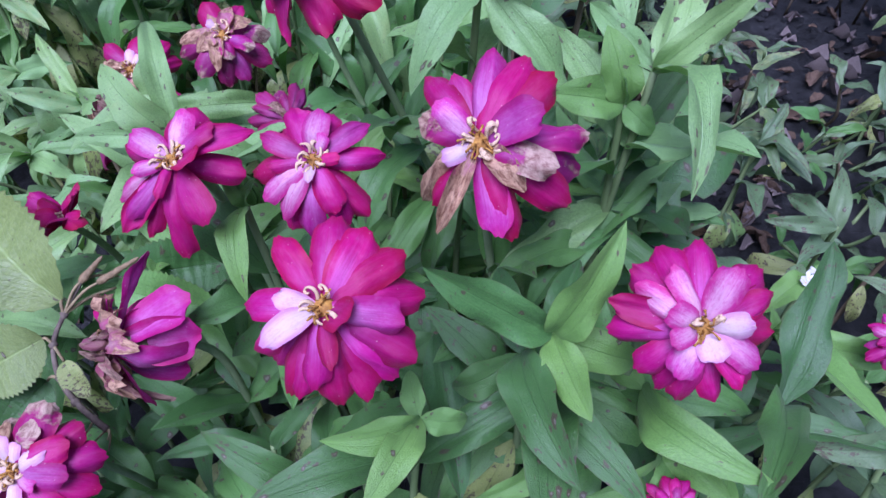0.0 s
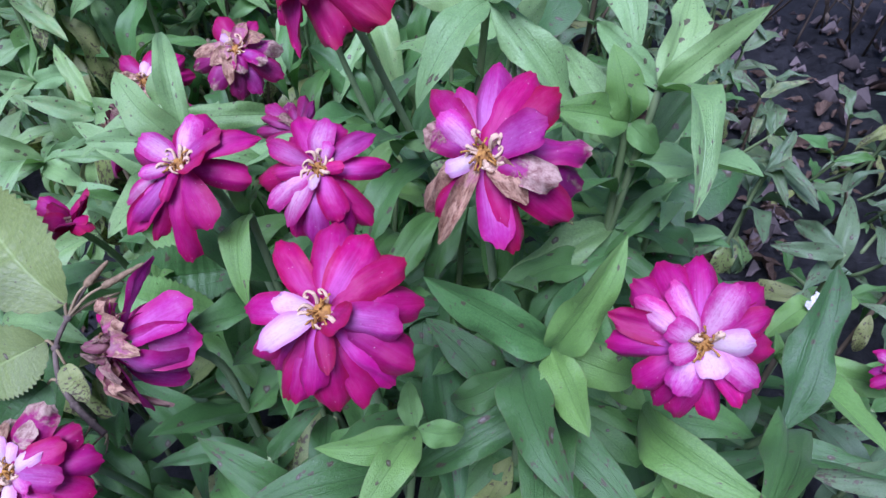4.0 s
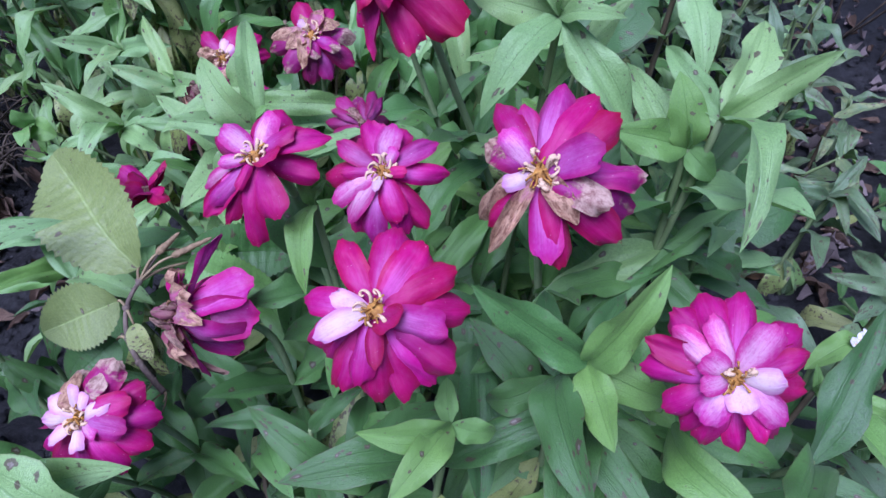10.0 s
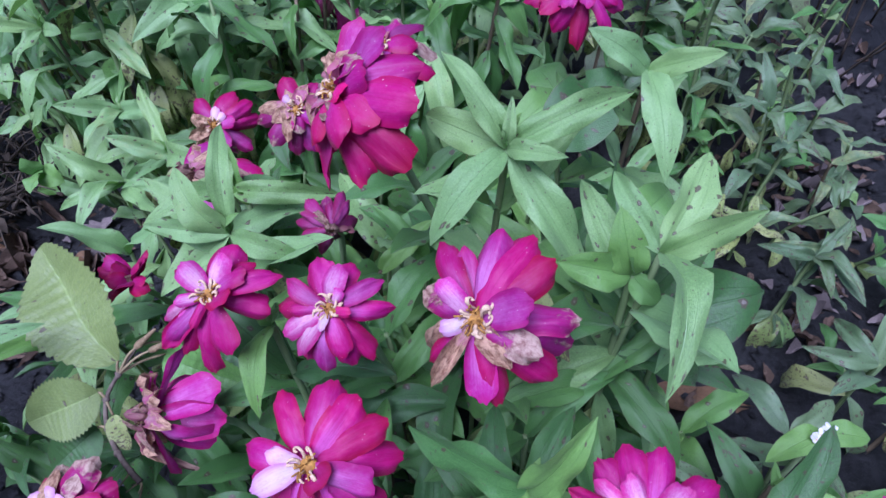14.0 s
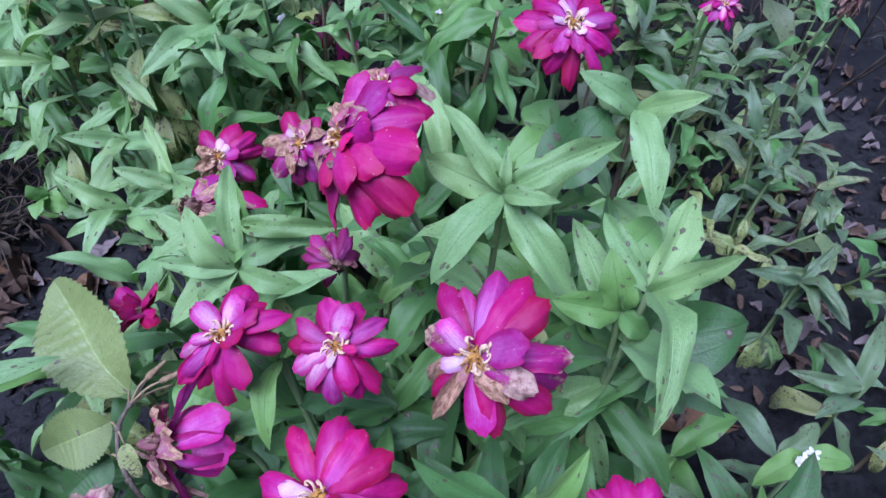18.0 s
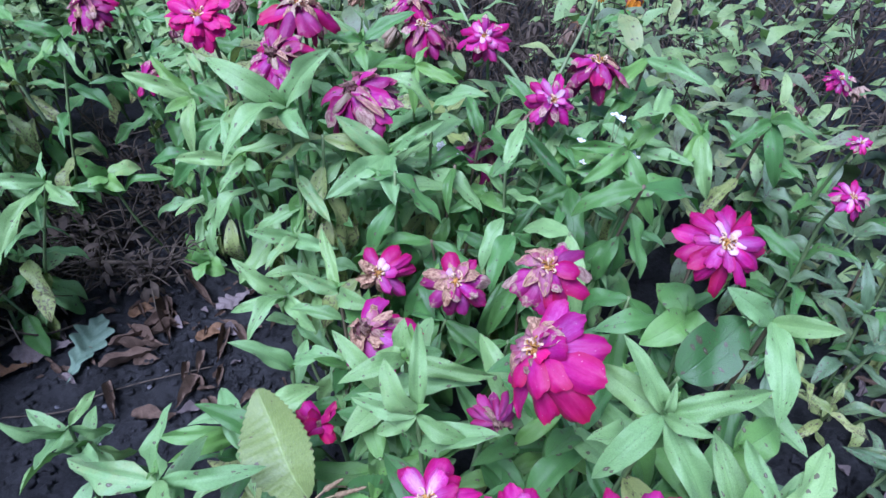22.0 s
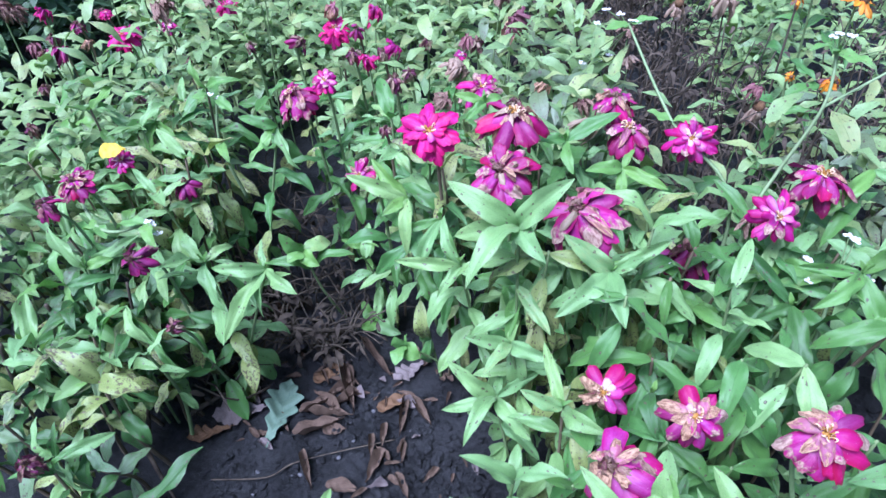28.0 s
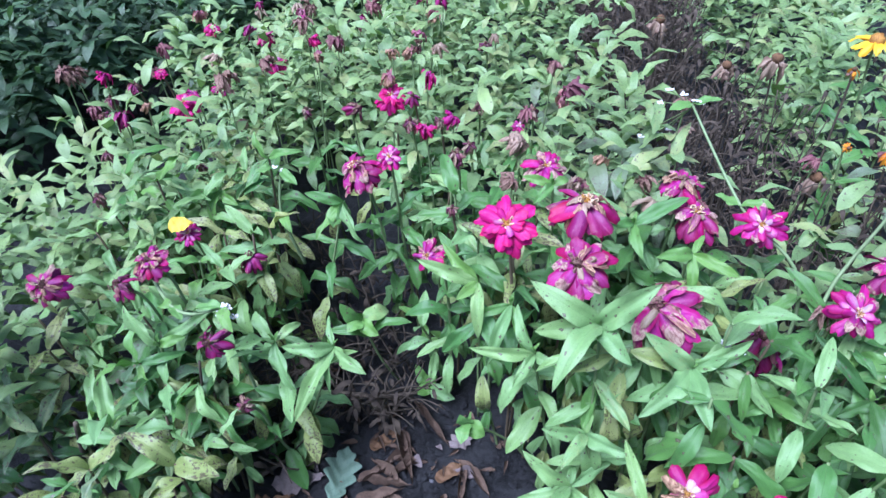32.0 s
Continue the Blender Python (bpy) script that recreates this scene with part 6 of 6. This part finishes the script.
for _ in range(9000):
    x, y = rng.uniform(-0.98, 0.50), rng.uniform(0.07, 0.72)
    if in_clear(x, y, 0.022) or len(placed) >= 430:
        continue
    if x < 0.02 and y < 0.15:
        continue
    if -0.63 < x < -0.24 and y < 0.13 + 0.1 * (x > -0.5) or x < -0.55 and y < 0.25 and x > -0.63:
        continue
    if -0.46 < x < -0.27 and y < 0.37 or x > 0.12 and y < 0.42 and rng.random() < 0.5:
        continue
    gap = (0.032 if x < -0.55 else 0.037 if x < 0.13 else 0.035) + 0.010 * rng.random()
    if any((x - a) ** 2 + (y - b) ** 2 < gap * gap for a, b in placed):
        continue
    placed.append((x, y))
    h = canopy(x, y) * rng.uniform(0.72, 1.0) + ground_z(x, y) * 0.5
    # Tone by zone; "shade" puts the dimness among low leaves into their colour.
    if x > 0.13:
        tone = "mildew" if rng.random() < 0.6 else rng.choice(["green", "shade", "shade"] if y < 0.42 else ["green", "old"])
    elif x < -0.55:
        tone = rng.choice(["shade", "old", "mildew", "green"] if y < 0.27 else ["pale", "pale", "pale", "mildew", "old"] if y < 0.42 else ["pale", "pale", "pale", "old", "bright"])
    else:
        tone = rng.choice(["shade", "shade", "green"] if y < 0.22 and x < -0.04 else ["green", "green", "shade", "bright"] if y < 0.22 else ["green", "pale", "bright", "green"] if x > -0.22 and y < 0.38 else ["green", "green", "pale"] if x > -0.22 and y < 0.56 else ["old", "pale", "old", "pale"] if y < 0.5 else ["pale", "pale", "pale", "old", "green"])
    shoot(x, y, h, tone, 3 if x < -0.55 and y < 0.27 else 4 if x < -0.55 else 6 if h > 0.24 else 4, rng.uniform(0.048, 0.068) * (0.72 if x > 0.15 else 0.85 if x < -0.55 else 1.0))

# far foliage and the rear of the bed, joined
low_v, low_f, low_uv = leaf_mesh(0.25, 0.45, 0.1, 0.1, 5, 2)
low_v, low_uv = np.array(low_v, dtype=np.float32), np.array(low_uv, dtype=np.float32)


def mass(name, spots, material, label, category, droop=0.0):
    mats = []
    for x, y, top, size, count, turn in spots:
        g = ground_z(x, y)
        for k in range(count):
            z = top - (top - g) * 0.75 * k / count
            for s in (0, 1):
                a = turn + k * 1.57 + s * 3.14 + rng.uniform(-0.4, 0.4)
                e = 0.5 - 1.1 * k / count + rng.uniform(-0.35, 0.3) + droop
                ln = size * rng.uniform(0.7, 1.2)
                d = Vector((math.cos(a) * math.cos(e), math.sin(a) * math.cos(e), math.sin(e)))
                mats.append(sheet_matrix(Vector((x + rng.uniform(-0.015, 0.015), y + rng.uniform(-0.015, 0.015), z)), d, Vector((rng.uniform(-0.3, 0.3), rng.uniform(-0.5, 0.1), 1)), ln, ln * rng.uniform(0.22, 0.40)))
    m = np.array([[list(r) for r in q] for q in mats], dtype=np.float32)
    pts = np.einsum("nij,vj->nvi", m[:, :3, :3], low_v) + m[:, None, :3, 3]
    n, k = len(mats), len(low_v)
    faces = (np.array(low_f)[None] + (np.arange(n) * k)[:, None, None]).reshape(-1, 4)
    me = mesh_of(name, pts.reshape(-1, 3).tolist(), faces.tolist(), material, np.tile(low_uv, (n, 1)))
    return tagged(new(name, me), label, category, kind="stuff")


def in_dead(x, y):
    """The patch of finished, standing dead plants at the back."""
    return 0.82 < y < 2.4 and abs(x + 0.17 + (y - 0.86) * 0.50) < 0.11 + 0.09 * (y - 0.82)


far, dark = [], []
for _ in range(5200):
    x, y = rng.uniform(-2.6, 1.3), rng.uniform(0.1, 3.1)
    if (-0.90 < x < 0.48 and y < 0.70) or in_clear(x, y, 0.01):
        continue
    if in_dead(x, y) or ((x > 0.30 and y > 0.78 or x > -0.10 and y > 0.85) and rng.random() < (0.90 if x > 0.12 else 0.65)):
        continue
    if -1.52 < x < -1.28 and y < 0.95:
        continue
    if x < -1.3 and y < 0.3:
        continue
    if (abs(x + 0.65) / 2.0) ** 4 + (abs(y - 1.35) / 1.8) ** 4 > 1.0 + 0.6 * noise.noise((x * 2.5, y * 2.5, 5.0)) and y > 0.9:
        continue
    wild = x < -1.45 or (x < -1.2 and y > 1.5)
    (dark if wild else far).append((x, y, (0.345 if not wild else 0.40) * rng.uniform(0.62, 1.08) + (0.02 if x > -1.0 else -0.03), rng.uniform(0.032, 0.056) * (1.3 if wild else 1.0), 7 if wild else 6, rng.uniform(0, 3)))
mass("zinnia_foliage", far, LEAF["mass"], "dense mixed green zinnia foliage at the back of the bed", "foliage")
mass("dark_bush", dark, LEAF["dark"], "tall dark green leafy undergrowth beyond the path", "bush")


def tangle(name, centres, count, spread, reach, r, material, label):
    bits = []
    for _ in range(count):
        cx, cy, rad = rng.choice(centres)
        a, q = rng.uniform(0, 6.28), rad * math.sqrt(rng.random())
        x, y = cx + math.cos(a) * q, cy + math.sin(a) * q
        p = Vector((x, y, ground_z(x, y) + rng.uniform(0.0, spread * 0.3)))
        d = Vector((rng.uniform(-1, 1), rng.uniform(-1, 1), rng.uniform(0.0, 1.2))).normalized() * reach * rng.uniform(0.4, 1.0)
        d.z = min(d.z, spread)
        bits.append(tube([p, p + d * 0.5 + Vector((rng.uniform(-0.035, 0.035), rng.uniform(-0.035, 0.035), 0.015)), p + d], r * rng.uniform(0.6, 1.3), r * 0.5, 4, 4))
    v, f = joined(bits)
    return tagged(new(name, mesh_of(name, v, f, material)), label, "dead stems", kind="stuff")


tangle("dead_stems", [(-0.66, 0.50, 0.09), (-0.62, 0.56, 0.07), (-0.70, 0.43, 0.05), (-0.76, 0.66, 0.09), (-0.86, 0.75, 0.07)], 70, 0.09, 0.10, 0.0015, STEM_DEAD, "tangled grey-brown dead stems on the soil")


def dead_plants(count, where, label, tall=1.0):
    """Standing dead stalks with shrivelled hanging leaves."""
    bits, spots = [], []
    while count:
        x, y = where()
        count -= 1
        h = rng.uniform(0.16, 0.34) * tall
        p = Vector((x, y, ground_z(x, y)))
        q = p + Vector((rng.uniform(-0.09, 0.09), rng.uniform(-0.09, 0.06), h))
        bits.append(tube([p, p.lerp(q, 0.5) + Vector((rng.uniform(-0.02, 0.02), rng.uniform(-0.02, 0.02), 0)), q], 0.0018, 0.0009, 5, 4))
        for _ in range(5):
            o = p.lerp(q, rng.uniform(0.3, 0.9))
            e = Vector((rng.uniform(-0.07, 0.07), rng.uniform(-0.07, 0.07), rng.uniform(-0.03, 0.05)))
            bits.append(tube([o, o + e * 0.5 + Vector((0, 0, 0.012)), o + e], 0.0013, 0.0007, 4, 3))
        spots.append((q.x, q.y, q.z, rng.uniform(0.010, 0.026), 4, rng.uniform(0, 3)))
    v, f = joined(bits)
    tagged(new("dry_stalks", mesh_of("dry_stalks", v, f, STEM_DEAD)), label, "dead stems", kind="stuff")
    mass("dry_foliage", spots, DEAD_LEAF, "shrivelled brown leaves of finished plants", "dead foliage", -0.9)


def dead_patch():
    while True:
        x, y = rng.uniform(-1.1, 0.0), rng.uniform(0.84, 2.3)
        if in_dead(x, y):
            return x, y


def hollow():
    cx, cy, r = rng.choice([(-0.68, 0.47, 0.07), (-0.65, 0.54, 0.06), (-0.70, 0.58, 0.07), (-0.74, 0.40, 0.05), (-0.76, 0.67, 0.08), (-0.62, 0.49, 0.04)])
    a, q = rng.uniform(0, 6.28), r * math.sqrt(rng.random())
    return cx + math.cos(a) * q, cy + math.sin(a) * q


for _ in range(14):
    x, y = hollow()
    a, ln = rng.uniform(0, 3.14), rng.uniform(0.04, 0.09)
    d = Vector((math.cos(a), math.sin(a), rng.uniform(-0.15, 0.5))) * ln
    p = Vector((x, y, ground_z(x, y) + 0.012))
    twig([p, p + d * 0.5 + Vector((rng.uniform(-0.012, 0.012), rng.uniform(-0.012, 0.012), 0.008)), p + d], rng.uniform(0.0014, 0.0026))
dead_plants(36, hollow, "tangled low dead stalks with shrivelled leaves", 0.26)
grey = []
for _ in range(34):
    x, y = rng.choice([(-0.36, 0.86), (-0.44, 0.80), (-0.30, 0.78), (-0.02, 0.86), (0.10, 0.78), (0.02, 0.74), (0.20, 0.72), (-0.52, 0.98)])
    x, y = x + rng.gauss(0, 0.045), y + rng.gauss(0, 0.045)
    if not in_dead(x, y):
        grey.append((x, y, rng.uniform(0.25, 0.36), rng.uniform(0.034, 0.060), 5, rng.uniform(0, 3)))
mass("mildewed_foliage", grey, LEAF["silver"], "drooping grey mildewed zinnia leaves at the bed's rear", "foliage", -0.75)
dead_plants(330, dead_patch, "dense dead brown stalks of finished plants")
dead_plants(200, lambda: (rng.uniform(-0.02, 0.70), rng.uniform(0.84, 1.8)), "dead brown stalks behind the mildewed plants")

# crumbs of soil and small stones
bits = []
for _ in range(6500):
    cx, cy, r = rng.choice(CLEAR)
    a, q = rng.uniform(0, 6.28), (r + 0.04) * math.sqrt(rng.random())
    x, y = cx + math.cos(a) * q, cy + math.sin(a) * q
    s = 0.0009 + 0.0052 * rng.random() ** 3 * (1.7 if rng.random() < 0.06 else 1)
    bits.append(blob((x, y, ground_z(x, y) + s * 0.4), s, s * rng.uniform(0.7, 1.2), s * 0.7, Matrix(), 0.35, rng, 4, 6))
tagged(new("soil_crumbs", mesh_of("soil_crumbs", *joined(bits), SOIL)), "loose dark crumbs of soil", "soil", kind="stuff")
for _ in range(34):
    cx, cy, r = rng.choice(CLEAR[8:12])
    a, q = rng.uniform(0, 6.28), r * math.sqrt(rng.random())
    x, y = cx + math.cos(a) * q, cy + math.sin(a) * q
    s = rng.uniform(0.0015, 0.0048)
    v, f = blob((0, 0, 0), s, s * 0.8, s * 0.6, Matrix(), 0.15, rng, 5, 7)
    ob = new("pebble", mesh_of("pebble", v, f, STONE))
    ob.location = (x, y, ground_z(x, y) + s * 0.3)
    tagged(ob, "small grey pebble half sunk in dark soil", "stone", "pebbles on the soil")
# more dead leaves round the stems and on the far soil
spots = [(-0.66, 0.52, 0.09), (-0.60, 0.47, 0.05), (-0.52, 0.48, 0.05), (-0.45, 0.51, 0.05), (-0.38, 0.37, 0.06), (0.2, 0.35, 0.07), (-0.63, 0.36, 0.04)] + [(0.43, 0.74, 0.13), (0.5, 0.93, 0.17), (0.34, 0.60, 0.08), (0.29, 0.46, 0.05), (0.40, 0.80, 0.2), (0.36, 0.62, 0.14)] * 3
for _ in range(300):
    cx, cy, r = rng.choice(spots)
    x, y, a = cx + rng.uniform(-r, r), cy + rng.uniform(-r, r), rng.uniform(0, 6.28)
    ln = rng.uniform(0.008, 0.028) * (1.15 if x > 0.25 else 1.0)
    litter(rng.choice(["curl", "round", "shred", "shred", "bract"] if x > 0.25 else ["curl", "curl", "round", "shred"]), (x, y, 0), (x + math.cos(a) * ln, y + math.sin(a) * ln, 0), ln * rng.uniform(0.3, 0.55))

# dried heads scattered over the rear of the bed, each head one mesh
def dried_head(seed, tones):
    r = random.Random(seed)
    verts, faces, uvs = [], [], []
    for k in range(17):
        me = r.choice(CURLED)
        a, e = r.uniform(0, 6.28), radians(r.uniform(-65, 15))
        m = sheet_matrix(Vector((0, 0, 0)), Vector((math.cos(a) * math.cos(e), math.sin(a) * math.cos(e), math.sin(e))), Vector((0, 0, 1)), r.uniform(0.7, 1.0), 0.30)
        o = len(verts)
        verts += [m @ v.co for v in me.vertices]
        faces += [tuple(i + o for i in p.vertices) for p in me.polygons]
        row = [(0, 0)] * len(me.vertices)
        for lp, q in zip(me.loops, me.uv_layers[0].data):
            row[lp.vertex_index] = tuple(q.uv)
        uvs += row
    return mesh_of("dried_head", verts, faces, PETAL[tones], uvs)


HEADS = [dried_head(k, t) for k, t in enumerate(("brown", "brown", "straw", "plum", "tan", "magenta"))]
words = ["brown dried", "brown dried", "straw-coloured dried", "faded purple", "tan withered", "small magenta"]
for _ in range(150):
    x, y = rng.uniform(-1.35, 0.45), rng.choice((rng.uniform(0.62, 2.0), rng.uniform(0.6, 1.15)))
    if in_clear(x, y, 0.02) or (x > -0.62 and y > 0.95):
        continue
    if x > -0.35 and rng.random() < 0.45:
        continue
    k = rng.choice((0, 1, 2, 4)) if x > -0.62 else rng.randrange(6)
    z = 0.35 * rng.uniform(0.9, 1.08) + (-0.02 if x > -0.35 else 0.02 if x > -1.0 else -0.03)
    base = Vector((x, y, ground_z(x, y)))
    plant, wm = start_plant("zinnia", base)
    tagged(plant, words[k] + " zinnia head on a thin stalk", "flower", "zinnia flowers in the bed")
    top = Vector((x + rng.uniform(-0.03, 0.03), y + rng.uniform(-0.04, 0.02), z))
    child("stem", mesh_of("stem", *tube([base, base.lerp(top, 0.5), top], 0.0014, 0.0011, 5, 4), STEM), Matrix(), plant, wm)
    m = Matrix.Translation(top) @ Euler((rng.uniform(-0.2, 0.7), rng.uniform(-0.5, 0.5), rng.uniform(0, 6))).to_matrix().to_4x4() @ Matrix.Scale(rng.uniform(0.015, 0.025), 4)
    child("flower_head", HEADS[k], m, plant, wm, "shrivelled head")
